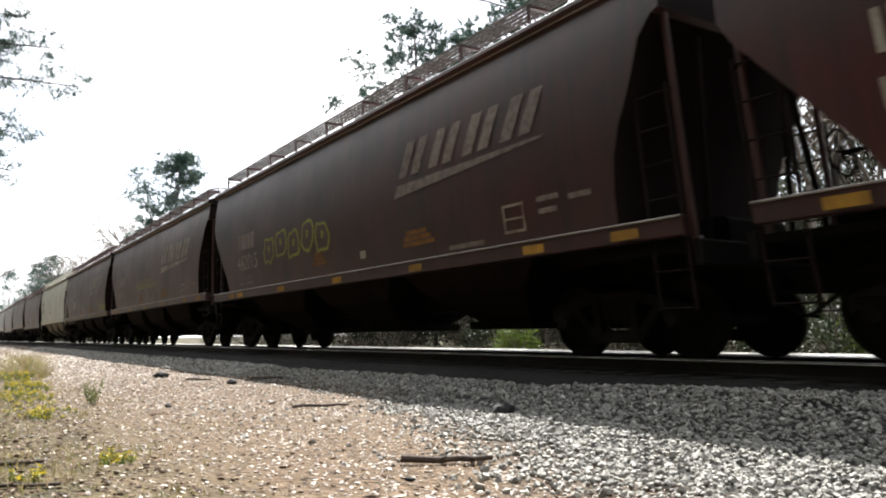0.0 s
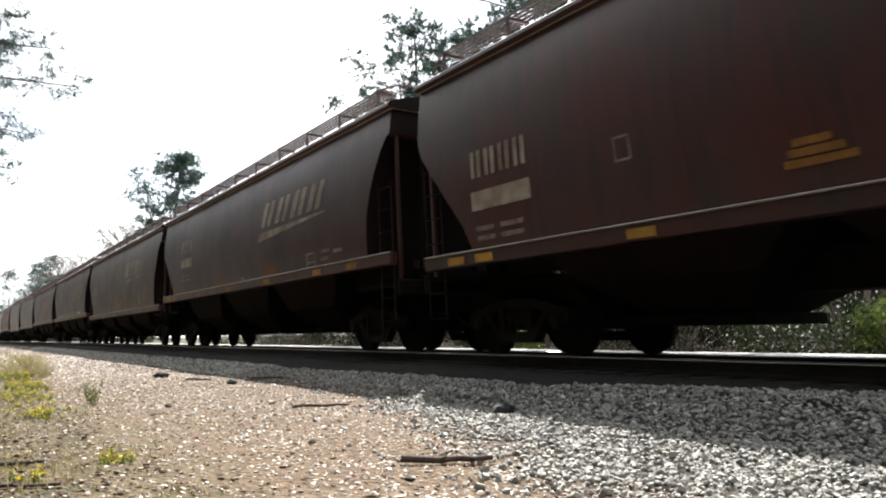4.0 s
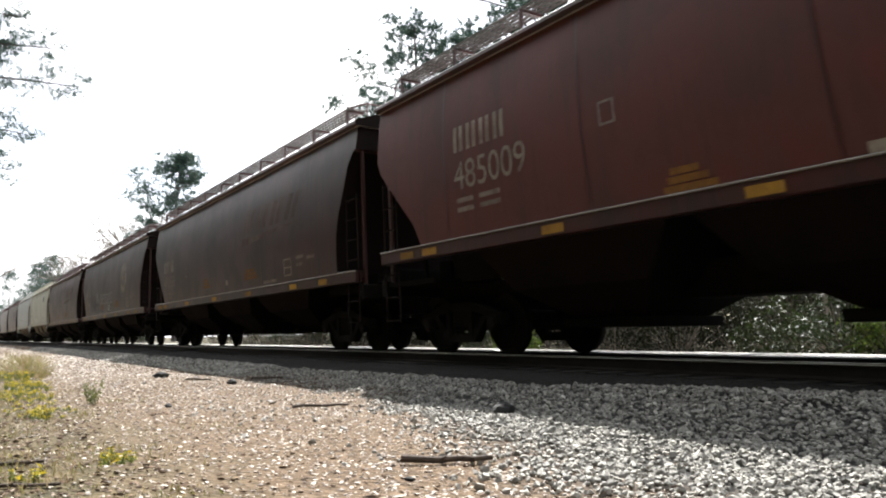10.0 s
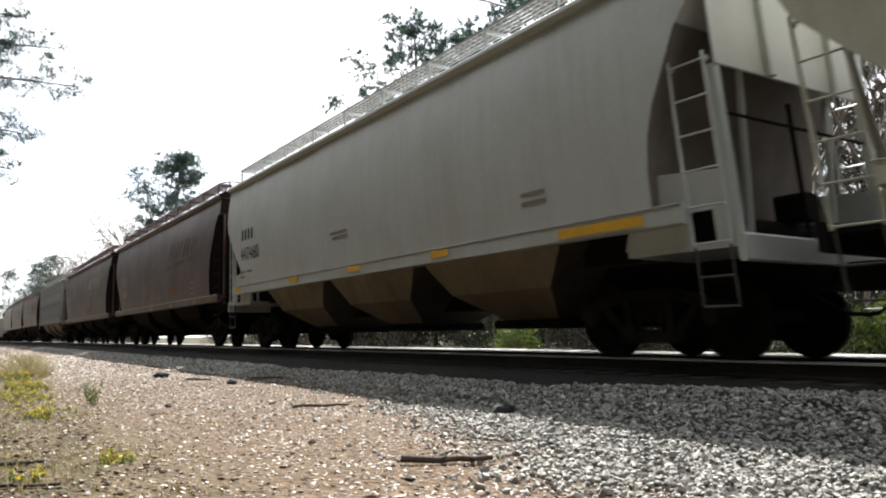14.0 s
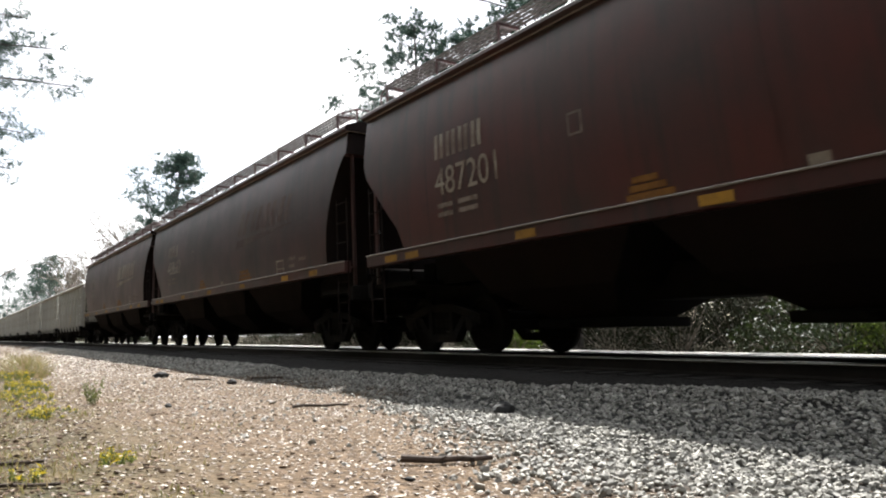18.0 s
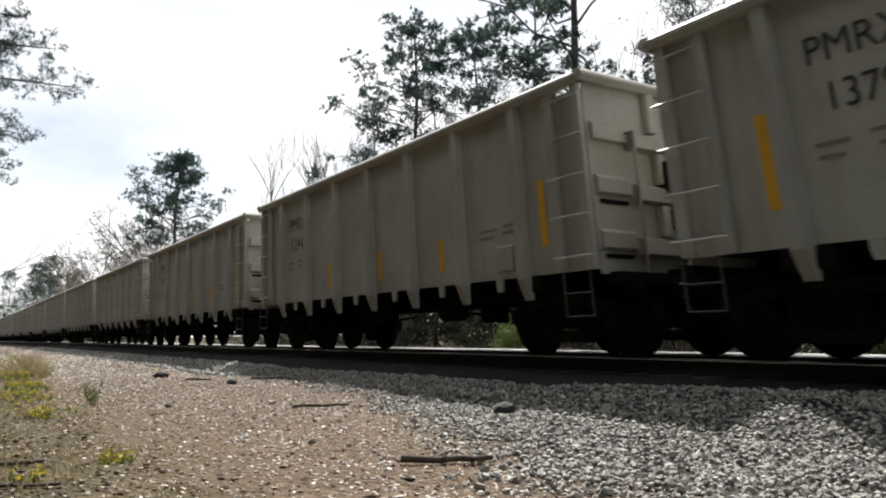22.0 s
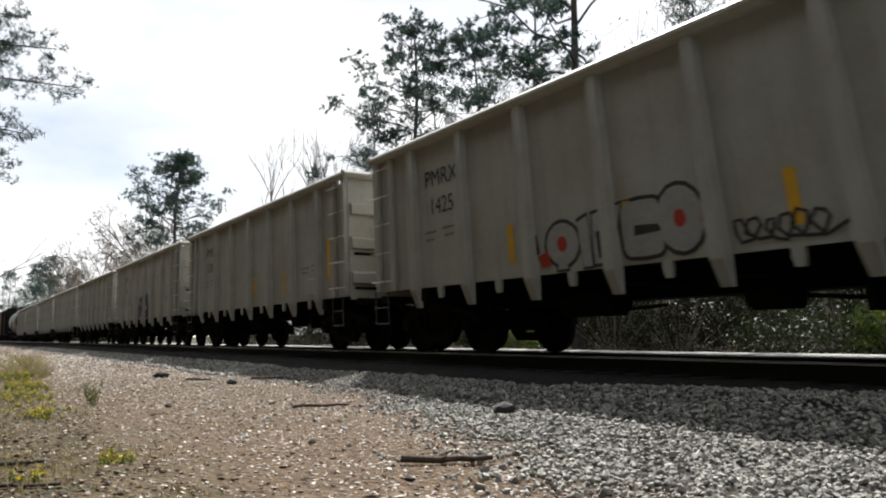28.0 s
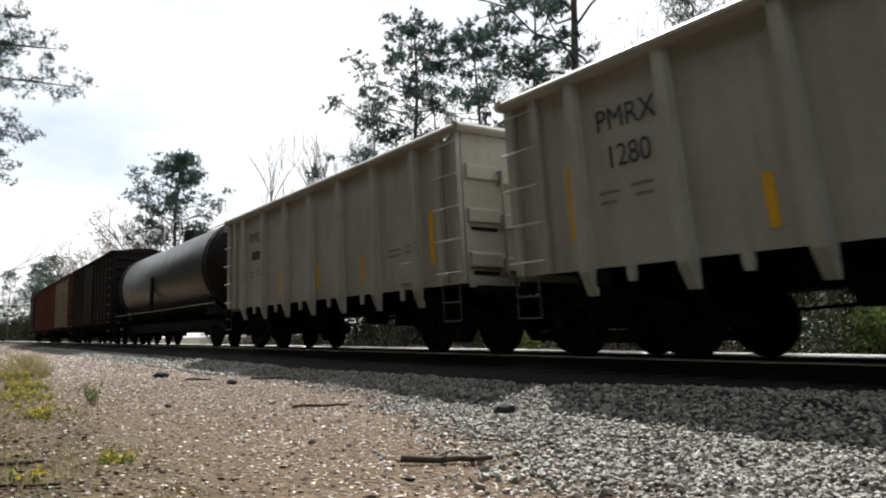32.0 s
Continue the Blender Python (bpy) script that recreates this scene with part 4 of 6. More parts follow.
def build_gondola(length, brake):
    car = new("gondola_car")
    h = length / 2
    e = 5.72
    top, low = 3.54, 1.06
    for s in (-1, 1):
        bm = bmesh.new()
        plate(bm, [(-e, low), (e, low), (e, top - 0.20), (5.24, top - 0.20), (5.24, top - 0.1), (-e, top - 0.1)], min(s * 1.47, s * 1.44), max(s * 1.47, s * 1.44))
        side = part("side_sheet", bm, GOND, car)
        bm = bmesh.new()
        box(bm, -e - 0.05, e + 0.05, min(s * 1.62, s * 1.42), max(s * 1.62, s * 1.42), top - 0.15, top, 0.055)
        part("top_chord", bm, GOND, car)
    # tapered posts that run below the side
    bm = bmesh.new()
    rows = ((0.74, 1.50, 0.085), (1.02, 1.60, 0.105), (1.3, 1.60, 0.10), (top - 0.15, 1.575, 0.095))
    loft(bm, [[(-w, -1.468, z), (-w * 0.8, -y, z), (w * 0.8, -y, z), (w, -1.468, z)] for z, y, w in rows])
    me = None
    for x in (-4.38, -2.92, -1.46, 0.0, 1.46, 2.92, 4.38):
        for flip in (0, 180):
            m = pose(x, 0, 0, 0, 0, flip)
            if me is None:
                me = part("side_post", bm, GOND, car, at=m).data
            else:
                hang("side_post", me, car, at=m)
    bm = bmesh.new()
    box(bm, -0.07, 0.07, -1.56, -1.468, low, top - 0.15, 0.015)
    me = None
    for x in (-e + 0.08, -5.12, 5.12, e - 0.08):
        for flip in (0, 180):
            m = pose(x, 0, 0, 0, 0, flip)
            if me is None:
                me = part("end_post", bm, GOND, car, at=m).data
            else:
                hang("end_post", me, car, at=m)
    bm = bmesh.new()
    plate(bm, [(-0.07, 0.97), (-0.05, 0.88), (0.05, 0.88), (0.07, 0.97), (0.07, 1.06), (-0.07, 1.06)], -1.482, -1.442)
    me = None
    for x in (-3.75, -2.25, -0.75, 0.75, 2.25, 3.75):
        for flip in (0, 180):
            m = pose(x, 0, 0, 0, 0, flip)
            if me is None:
                me = part("bottom_tab", bm, GOND, car, at=m).data
            else:
                hang("bottom_tab", me, car, at=m)
    # bolster skirts over the trucks
    for x in (-4.38, 4.38):
        bm = bmesh.new()
        for s in (-1, 1):
            a, b = sorted((s * 1.50, s * 1.30))
            box(bm, x - 0.24, x + 0.24, a, b, 0.84, 1.06, 0.02)
        box(bm, x - 0.18, x + 0.18, -1.3, 1.3, 0.80, 1.04)
        part("bolster", bm, UNDER, car)
    # floor
    bm = bmesh.new()
    box(bm, -e + 0.02, e - 0.02, -1.44, 1.44, 1.10, 1.18)
    deck = part("floor", bm, UNDER, car)
    for x in (-2.92, -1.46, 0, 1.46, 2.92):
        bm = bmesh.new()
        box(bm, x - 0.08, x + 0.08, -1.44, 1.44, 0.86, 1.098)
        part("cross_bearer", bm, UNDER, deck)
    bm = bmesh.new()
    box(bm, -h + 0.42, h - 0.42, -0.30, 0.30, 0.74, 1.09, 0.02)
    part("centre_sill", bm, UNDER, car)
    bm = bmesh.new()
    rod(bm, (1.2, -0.75, 0.66), (1.75, -0.75, 0.66), 0.14, 12)
    rod(bm, (1.75, -0.75, 0.66), (2.5, -0.75, 0.60), 0.025, 6)
    box(bm, 2.46, 2.54, -0.9, -0.4, 0.48, 0.74)
    gear = part("brake_cylinder", bm, UNDER, car)
    bm = bmesh.new()
    rod(bm, (-1.6, -0.80, 0.70), (-0.6, -0.80, 0.70), 0.19, 12)
    part("air_reservoir", bm, UNDER, car)
    bm = bmesh.new()
    for a, b in (((-2.9, 0.30), (-0.2, 0.44)), ((2.5, 0.52), (3.0, 0.32))):
        rod(bm, (a[0], -0.45, a[1] + 0.2), (b[0], -0.45, b[1] + 0.2), 0.02, 6)
    part("brake_rod", bm, UNDER, gear)
    # ends: sheet with three shelves and short stiffeners
    for s in (-1, 1):
        bm = bmesh.new()
        a, b = sorted((s * e, s * (e - 0.04)))
        box(bm, a, b, -1.44, 1.44, 1.0, top - 0.1)
        end = part("end_sheet", bm, GOND_END, car)
        # three bands of pressed channel, each with a set-back piece beside the ladder
        for z in (1.36, 2.04, 2.72):
            bm = bmesh.new()
            for y0, y1, out, dz in ((-0.82, 1.40, 0.13, 0.0), (-1.42, -0.84, 0.07, 0.06)):
                prof = [(s * e, z - 0.13 + dz), (s * (e + out), z - 0.10 + dz), (s * (e + out), z + 0.08 + dz), (s * e, z + 0.13 + dz)]
                u = [bm.verts.new((px, y0, pz)) for px, pz in prof]
                w = [bm.verts.new((px, y1, pz)) for px, pz in prof]
                bm.faces.new(u if s > 0 else u[::-1])
                bm.faces.new(w[::-1] if s > 0 else w)
                for i in range(4):
                    f = (u[(i + 1) % 4], u[i], w[i], w[(i + 1) % 4])
                    bm.faces.new(f if s > 0 else f[::-1])
            part("end_band", bm, GOND_END, end)
        a, b = sorted((s * e, s * (e + 0.12)))
        for y, z0, z1 in ((-0.38, 2.86, 3.38), (0.62, 2.86, 3.38), (-0.30, 2.18, 2.58), (0.62, 2.18, 2.58), (-0.30, 1.50, 1.90), (0.62, 1.50, 1.90)):
            bm = bmesh.new()
            box(bm, a, b, y - 0.07, y + 0.07, z0, z1, 0.02)
            part("end_stiffener", bm, GOND_END, end)
        # raised black strips stand for the dark slots below the set-back bands
        for y, z in ((-1.12, 1.925), (-1.12, 1.25)):
            bm = bmesh.new()
            a, b = sorted((s * e, s * (e + 0.02)))
            box(bm, a, b, y - 0.24, y + 0.24, z - 0.055, z - 0.005)
            part("drain_slot", bm, UNDER, end)
        bm = bmesh.new()
        for p, q in (((e + 0.19, -0.86, 2.80), (e + 0.19, -0.86, 1.02)), ((e + 0.19, -0.86, 2.80), (e + 0.02, -0.86, 2.80)), ((e + 0.12, -1.30, 0.98), (e + 0.22, 0.2, 0.86))):
            rod(bm, (s * p[0], p[1], p[2]), (s * q[0], q[1], q[2]), 0.02, 6)
        part("grab_iron", bm, GALV, end)
        bm = bmesh.new()
        a, b = sorted((s * (e - 0.05), s * (e + 0.16)))
        box(bm, a, b, -1.60, 1.60, top - 0.15, top - 0.002, 0.055)
        part("end_chord", bm, GOND_END, car)
        bm = bmesh.new()
        a, b = sorted((s * (e + 0.02), s * (h - 0.42)))
        box(bm, a, b, -1.35, 1.35, 0.90, 1.02)
        for y in (-1.0, -0.4, 0.4, 1.0):
            box(bm, a, b, y - 0.04, y + 0.04, 0.78, 0.90)
        part("end_step", bm, UNDER, car)
        for y in (-1.60, 1.60):
            a, b = sorted((s * 5.18, s * 5.70))
            lad = build_rungs(car, s, y)
            bm = bmesh.new()
            for x in (a + 0.03, b - 0.03):
                rod(bm, (x, y, 1.05), (x, y, 0.50), 0.013)
            for z in (0.50, 0.78):
                rod(bm, (a + 0.03, y, z), (b - 0.03, y, z), 0.013)
            part("stirrup_step", bm, STIRRUP, lad)
        build_coupler(car, s * (h - 0.02))
    if brake:
        bm = bmesh.new()
        for t in range(12):
            u, w = 2 * math.pi * t / 12, 2 * math.pi * (t + 1) / 12
            rod(bm, (e + 0.25, -0.12 + 0.25 * math.cos(u), 2.35 + 0.25 * math.sin(u)), (e + 0.25, -0.12 + 0.25 * math.cos(w), 2.35 + 0.25 * math.sin(w)), 0.018, 5)
        rod(bm, (e, -0.12, 2.35), (e + 0.25, -0.12, 2.35), 0.04, 6)
        box(bm, e, e + 0.20, -0.30, 0.06, 2.10, 2.48, 0.03)
        rod(bm, (e + 0.16, -0.1, 2.1), (e + 0.16, -0.1, 1.15), 0.03, 6)
        box(bm, e + 0.02, e + 0.16, -0.2, 0.02, 1.62, 1.86)
        part("brake_wheel", bm, UNDER, car)
    for s in (-1, 1):
        build_truck(car, s * (h - 1.78))
    patch(rect(-4.66, -4.53, 1.42, 2.36), gond_bend, YELLOW, car, "reflector")
    patch(rect(4.72, 4.85, 1.42, 2.30), gond_bend, YELLOW, car, "reflector")
    for x in (-1.96, 0.20, 2.24):
        patch(rect(x, x + 0.13, 1.26, 1.80), gond_bend, YELLOW, car, "reflector")
    for x, z, u in ((-4.1, 1.92, 0.32), (-4.1, 1.80, 0.26), (-3.6, 1.95, 0.34), (-3.55, 1.83, 0.28), (3.35, 1.75, 0.42), (3.35, 1.65, 0.36), (3.9, 1.78, 0.4), (3.9, 1.68, 0.38)):
        patch(rect(x, x + u, z, z + 0.038), gond_bend, GREYINK, car, "data_bar")
    bm = bmesh.new()
    box(bm, 3.75, 4.12, -1.50, -1.44, 1.15, 1.52, 0.02)
    part("placard_board", bm, GOND, car)
    return car


# ---- tank car and boxcars ----
def build_tank(length):
    car = new("tank_car")
    h = length / 2
    r, zc, e = 1.52, 2.52, h - 0.36
    bm = bmesh.new()
    rings = [(0.05, -e), (0.7, -e + 0.08), (1.2, -e + 0.28), (1.45, -e + 0.6), (r, -e + 0.95), (r, 0), (r, e - 0.95), (1.45, e - 0.6), (1.2, e - 0.28), (0.7, e - 0.08), (0.05, e)]
    loft(bm, [[(x, k * math.cos(t), zc + k * math.sin(t)) for t in [2 * math.pi * i / 36 for i in range(36)]] for k, x in rings])
    shell = part("tank", bm, BLACK, car, smooth=True).data
    shell.materials.append(DARKBOX)                  # matt black heads
    for p in shell.polygons:
        if abs(p.center.x) > e - 1.0:
            p.material_index = 1
    for x in (-e + 1.25, e - 1.25):
        bm = bmesh.new()
        loft(bm, [[(x + d, k * math.cos(t), zc + k * math.sin(t)) for t in [2 * math.pi * i / 36 for i in range(36)]] for k, d in ((1.515, -0.30), (1.55, -0.28), (1.55, 0.28), (1.515, 0.30))])
        part("head_band", bm, DARKBOX, car, "matt black band round the tank's end")
    bm = bmesh.new()
    box(bm, -h + 1.2, h - 1.2, -1.05, 1.05, 0.50, 0.86, 0.03)
    part("underframe", bm, UNDER, car)
    bm = bmesh.new()
    box(bm, -h + 0.4, h - 0.4, -0.32, 0.32, 0.80, 1.06)
    part("centre_sill", bm, UNDER, car)
    for s in (-1, 1):
        bm = bmesh.new()
        for x in (-1, 1):
            plate(bm, [(x * (h - 2.1) - 0.5, 1.0), (x * (h - 2.1) + 0.5, 1.0), (x * (h - 2.1) + 0.35, 1.9), (x * (h - 2.1) - 0.35, 1.9)], s * 1.1 - 0.05, s * 1.1 + 0.05)
        part("saddle", bm, UNDER, car)
        bm = bmesh.new()
        rod(bm, (-h + 0.6, s * 1.5, 1.30), (h - 0.6, s * 1.5, 1.30), 0.02)
        for i in range(9):
            x = -h + 0.7 + (length - 1.4) * i / 8
            rod(bm, (x, s * 1.5, 1.30), (x, s * 1.1, 0.98), 0.012)
        part("handrail", bm, STIRRUP, car)
        bm = bmesh.new()
        plate(bm, [(-0.5, 1.35), (-0.2, 1.35), (-0.1, 2.6), (-0.35, 2.6)], s * 1.49, s * 1.58)
        part("side_ladder", bm, UNDER, car)
        build_coupler(car, s * (h - 0.02))
        build_truck(car, s * (h - 2.0))
        bm = bmesh.new()
        box(bm, min(s * (h - 1.3), s * (h - 0.35)), max(s * (h - 1.3), s * (h - 0.35)), -1.45, 1.45, 1.0, 1.1)
        part("end_platform", bm, UNDER, car)
    bm = bmesh.new()
    rod(bm, (0, 0, zc + r - 0.1), (0, 0, zc + r + 0.4), 0.45, 16)
    dome = part("dome", bm, BLACK, car)
    bm = bmesh.new()
    for y in (-0.9, 0.9):
        rod(bm, (-1.2, y, zc + 1.35), (-1.2, y, zc + r + 0.7), 0.025)
        rod(bm, (1.2, y, zc + 1.35), (1.2, y, zc + r + 0.7), 0.025)
        rod(bm, (-1.2, y, zc + r + 0.7), (1.2, y, zc + r + 0.7), 0.025)
    part("dome_rail", bm, GALV, dome)
    return car


def build_boxcar(length, top, paint, door_paint, roof, door=(-1.5, 1.5)):
    car = new("boxcar")
    h = length / 2
    e = h - 0.55
    for s in (-1, 1):
        bm = bmesh.new()
        box(bm, -e, e, min(s * 1.50, s * 1.45), max(s * 1.50, s * 1.45), 1.05, top)
        part("side_sheet", bm, paint, car)
        bm = bmesh.new()
        box(bm, door[0], door[1], min(s * 1.58, s * 1.5), max(s * 1.58, s * 1.5), 1.12, top - 0.25, 0.02)
        for z in (1.8, 2.6, 3.4):
            box(bm, door[0] + 0.05, door[1] - 0.05, min(s * 1.61, s * 1.58), max(s * 1.61, s * 1.58), z, z + 0.08)
        part("door", bm, door_paint, car)
        bm = bmesh.new()
        a, b = sorted((s * e, s * (e - 0.05)))
        box(bm, a, b, -1.45, 1.45, 1.05, top)
        sheet = part("end_sheet", bm, paint, car)
        for k in range(7):
            z = 1.35 + (top - 1.7) * k / 6
            a, b = sorted((s * e, s * (e + 0.07)))
            bm = bmesh.new()
            box(bm, a, b, -1.35, 1.35, z - 0.07, z + 0.07, 0.03)
            part("corrugation", bm, paint, sheet)
        a, b = sorted((s * (e - 0.6), s * (e - 0.1)))
        build_ladder(car, a, b, -1.56, 0.6, top - 0.3, 9, paint, GALV)
        build_coupler(car, s * (h - 0.02))
        build_truck(car, s * (h - 2.0))
    bm = bmesh.new()
    box(bm, -0.04, 0.04, -1.55, -1.5, 1.08, top - 0.05)
    me = None
    for i in range(14):
        x = -e + 0.3 + (2 * e - 0.6) * i / 13
        if door[0] - 0.2 < x < door[1] + 0.2:
            continue
        for flip in (0, 180):
            if me is None:
                me = part("side_rib", bm, paint, car, at=pose(x, 0, 0, 0, 0, flip)).data
            else:
                hang("side_rib", me, car, at=pose(x, 0, 0, 0, 0, flip))
    bm = bmesh.new()
    loft(bm, [[(x, -1.58, top - 0.05), (x, 0, top - 0.05), (x, 1.58, top - 0.05), (x, 1.58, top + 0.03), (x, 0, top + 0.22), (x, -1.58, top + 0.03)] for x in (e + 0.05, -e - 0.05)])
    part("roof", bm, roof, car)
    bm = bmesh.new()
    box(bm, -h + 0.4, h - 0.4, -1.4, 1.4, 0.9, 1.06)
    part("underframe", bm, UNDER, car)
    return car


# ---- the train ----
# trailing end of each car at 0 s, along X
ENDS = {-3: 28.9, -2: 13.2, -1: -4.2, 0: -21.80, 1: -38.61, 2: -55.73, 3: -72.46, 4: -90.56, 5: -108.0, 6: -125.50, 7: -142.38, 8: -159.27, 9: -175.95, 10: -194.35, 11: -211.69, 12: -229.75,
        13: -248.91, 14: -266.77, 15: -283.98, 16: -300.68, 17: -317.89, 18: -337.1, 19: -354.85, 20: -372.52, 21: -390.05, 22: -407.55}
for k in range(23, 43):
    ENDS[k] = -407.45 - 12.68 * (k - 22)
for k, d in ((43, 17.2), (44, 15.2), (45, 15.4), (46, 15.4)):
    ENDS[k] = ENDS[k - 1] - d

NUMBERS = {0: "482015", 1: "496846", 2: "477547", 5: "", 6: "482171", 7: "497721", 8: "497470", 9: "499141", 10: "480462", 11: "485009", 12: "483555", 13: "479826", 14: "482801", 18: "474823", 20: "487201", 21: "488662", 22: "487067"}
GONDOLA_NUMBERS = {23: "1236", 24: "1204", 25: "1379", 26: "1244", 27: "1411", 28: "1381", 29: "1321", 30: "1228", 31: "1297", 34: "1353", 35: "1425", 36: "1387", 37: "1420", 38: "1385",
                   39: "1343", 40: "1414", 41: "1280"}
HIGH_SILL = (5, 7, 8, 11, 20, 21, 22)
MID_SILL = (1, 2, 9)
BRAKE_FORWARD = (24, 25, 26, 36, 37, 41)
TRAIN = []
protos = {}


def make_car(kind, length):
    key = (kind, round(length, 1))
    if key in protos:
        ob, e = protos[key]
        return copy_thing(ob, Matrix()), e, True
    if kind == "brown":
        ob, e = build_hopper("covered_hopper_car", length, BROWN, BROWN_ROOF, BROWN, bay_paint=SHADE_BROWN)
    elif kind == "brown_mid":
        ob, e = build_hopper("covered_hopper_car", length, BROWN, BROWN_ROOF, BROWN, low=1.61, bay_paint=SHADE_BROWN)
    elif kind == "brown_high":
        ob, e = build_hopper("covered_hopper_car", length, BROWN, BROWN_ROOF, BROWN, low=1.72, bay_paint=SHADE_BROWN)
    elif kind == "beige":
        ob, e = build_hopper("covered_hopper_car", length, BEIGE, BEIGE, BEIGE, low=1.67, bay_paint=TANBAY, full_end=DUST_SHADE, closed=True)
    elif kind == "pale":
        ob, e = build_hopper("covered_hopper_car", length, PALE, PALE, PALE, low=1.62, bay_paint=TANBAY, full_end=DUST_SHADE)
    elif kind == "ribbed":
        ob, e = build_hopper("covered_hopper_car", length, STEEL_GREY, GALV, STEEL_GREY, ribbed=True, bay_paint=TANBAY, full_end=CAKED_SHADE, closed=True)
    else:
        ob, e = build_gondola(length, kind == "gondola_brake"), 5.72
    protos[key] = (ob, e)
    return ob, e, False


def hopper_length(k):
    d = ENDS[k - 1] - ENDS[k]
    return 16.9 if d < 17.3 else 17.6


def build_train():
    jobs = []
    for k in range(-2, 47):
        mid = 0.5 * (ENDS[k] + ENDS[k - 1]) - (0.60 if k >= 23 else 0.38)
        if k == 43:
            car = build_tank(16.9)
            tagged(car, "black cylindrical tank car with a gleaming top", "tank car", "freight train")
        elif k >= 44:
            paint, door, span, label = ((DARKBOX, DARKBOX, (-1.5, 1.5), "dark sooty boxcar with a low peaked roof"), (REDBOX, TANBOX, (-0.6, 6.4), "red boxcar with wide tan sliding doors"), (REDBOX, DARKBOX, (-6.4, -2.4), "faded red boxcar with a dark sliding door"))[k - 44]
            car = build_boxcar(15.2, 4.5, paint, door, DARKBOX, span)
            tagged(car, label, "boxcar", "freight train")
        else:
            kind = ("gondola_brake" if k in BRAKE_FORWARD else "gondola") if k >= 23 else {3: "beige", 15: "beige", 16: "pale", 19: "ribbed"}.get(k, "brown_high" if k in HIGH_SILL else "brown_mid" if k in MID_SILL else "brown")
            car, e, _ = make_car(kind, 12.68 if k >= 23 else hopper_length(k))
            jobs.append((k, kind, car, e))
        TRAIN.append((car, mid))
    for k, kind, car, e in jobs:
        if kind.startswith("brown"):
            high = kind == "brown_high"
            disc = k in (4, 13)
            brown_marks(car, e, {"ahead": 0.7 if k == 0 else 0.0, "ink": FAINT if k == 0 else WORN if k in (12, 14, 17, 20, 21) else CREAM, "number": NUMBERS.get(k, ""), "device": not disc, "disc": disc, "low": {"brown": 1.50, "brown_mid": 1.61, "brown_high": 1.72}[kind], "mark_x": 2.5 if high else 1.5 if kind == "brown" else 2.05, "mark_z": 3.04 if high else 2.56, "size": 0.45 if high else 0.40})
            tagged(car, "dirty oxide-brown covered hopper car with faded pale lettering", "freight car", "freight train")
        elif kind in ("beige", "pale"):
            mark_grey(car, e, k)
            tagged(car, "weathered pale grey covered hopper car, rust-streaked" if kind == "pale" else "yellowed beige-grey covered hopper car with dark lettering", "freight car", "freight train")
        elif kind == "ribbed":
            tagged(car, "mid-grey ribbed covered hopper car with rusty bays", "freight car", "freight train")
            for u, z0, z1 in ((3.2, 1.5, 2.0), (6.6, 1.5, 2.0), (9.0, 1.5, 2.0), (14.4, 1.5, 2.5)):
                patch(rect(-e + u, -e + u + 0.1, z0, z1), lambda z: 1.588, TAPE, car, "reflector")
            patch(rect(-e + 11.2, -e + 11.7, 1.75, 2.2), flat_bend, INK, car, "stencil_panel")
        else:
            lettering("PMRX", 0.28, gond_bend, -4.05, 2.68, INK, car, "reporting_mark", width=0.95)
            if k in GONDOLA_NUMBERS:
                lettering(GONDOLA_NUMBERS[k], 0.28, gond_bend, -3.94, 2.22, INK, car, "car_number", width=0.92)
            else:
                patch(rect(-3.9, -3.25, 2.24, 2.46), gond_bend, INK, car, "number_bar")
            tagged(car, "light grey open-top gondola car with tapered side posts" + (", spray-painted" if k in (35, 37, 34) else ""), "freight car", "freight train")


def mark_grey(car, e, k):
    b = hopper_bend
    x0 = -e
    n = {3: "202240", 15: "541010", 16: "447460"}[k]
    if k == 3:
        lettering("AOK", 0.36, b, x0 + 1.25, 2.92, INK, car, "reporting_mark")
    else:
        patch([rect(x0 + 1.3 + 0.24 * i, x0 + 1.44 + 0.24 * i, 2.80, 3.08) for i in range(4)], b, INK, car, "mark_block")
    lettering(n, 0.40 if k == 3 else 0.34, b, x0 + 1.2, 2.38 if k == 3 else 2.28, INK, car, "car_number")
    for u, z, w in ((1.1, 1.95, 0.4), (1.65, 1.95, 0.4), (1.1, 1.82, 0.36), (6.8, 2.3, 0.8), (6.9, 2.2, 0.7), (12.9, 2.1, 0.5), (12.9, 1.98, 0.5)):
        patch(rect(x0 + u, x0 + u + w, z, z + 0.06), b, GREYINK, car, "data_bar")
    w = b(1.65) + 0.056
    if k == 16:
        patch(rect(x0 + 13.6, x0 + 15.0, 1.46, 1.58), lambda z: w, YELLOW, car, "reflector")
    if k in (3, 16):
        for u in (0.8, 4.6, 7.6, 10.6):
            patch(rect(x0 + u, x0 + u + 0.5, 1.50, 1.61), lambda z: w, YELLOW, car, "reflector")
    if k == 15:
        for i, u in enumerate((12.0, 12.34, 12.70)):
            patch([(x0 + u + 0.2, 3.38), (x0 + u + 0.42, 3.38), (x0 + u + 0.52, 3.84), (x0 + u + 0.3, 3.84)], b, INK, car, "brand_block")
        patch([(x0 + 14.3, 1.70), (x0 + 14.5, 1.70), (x0 + 14.42, 2.3), (x0 + 14.3, 2.4)], b, OCHRE, car, "rust_streak")
        patch([(x0 + 12.0, 1.70), (x0 + 12.12, 1.70), (x0 + 12.06, 2.0)], b, OCHRE, car, "rust_streak")


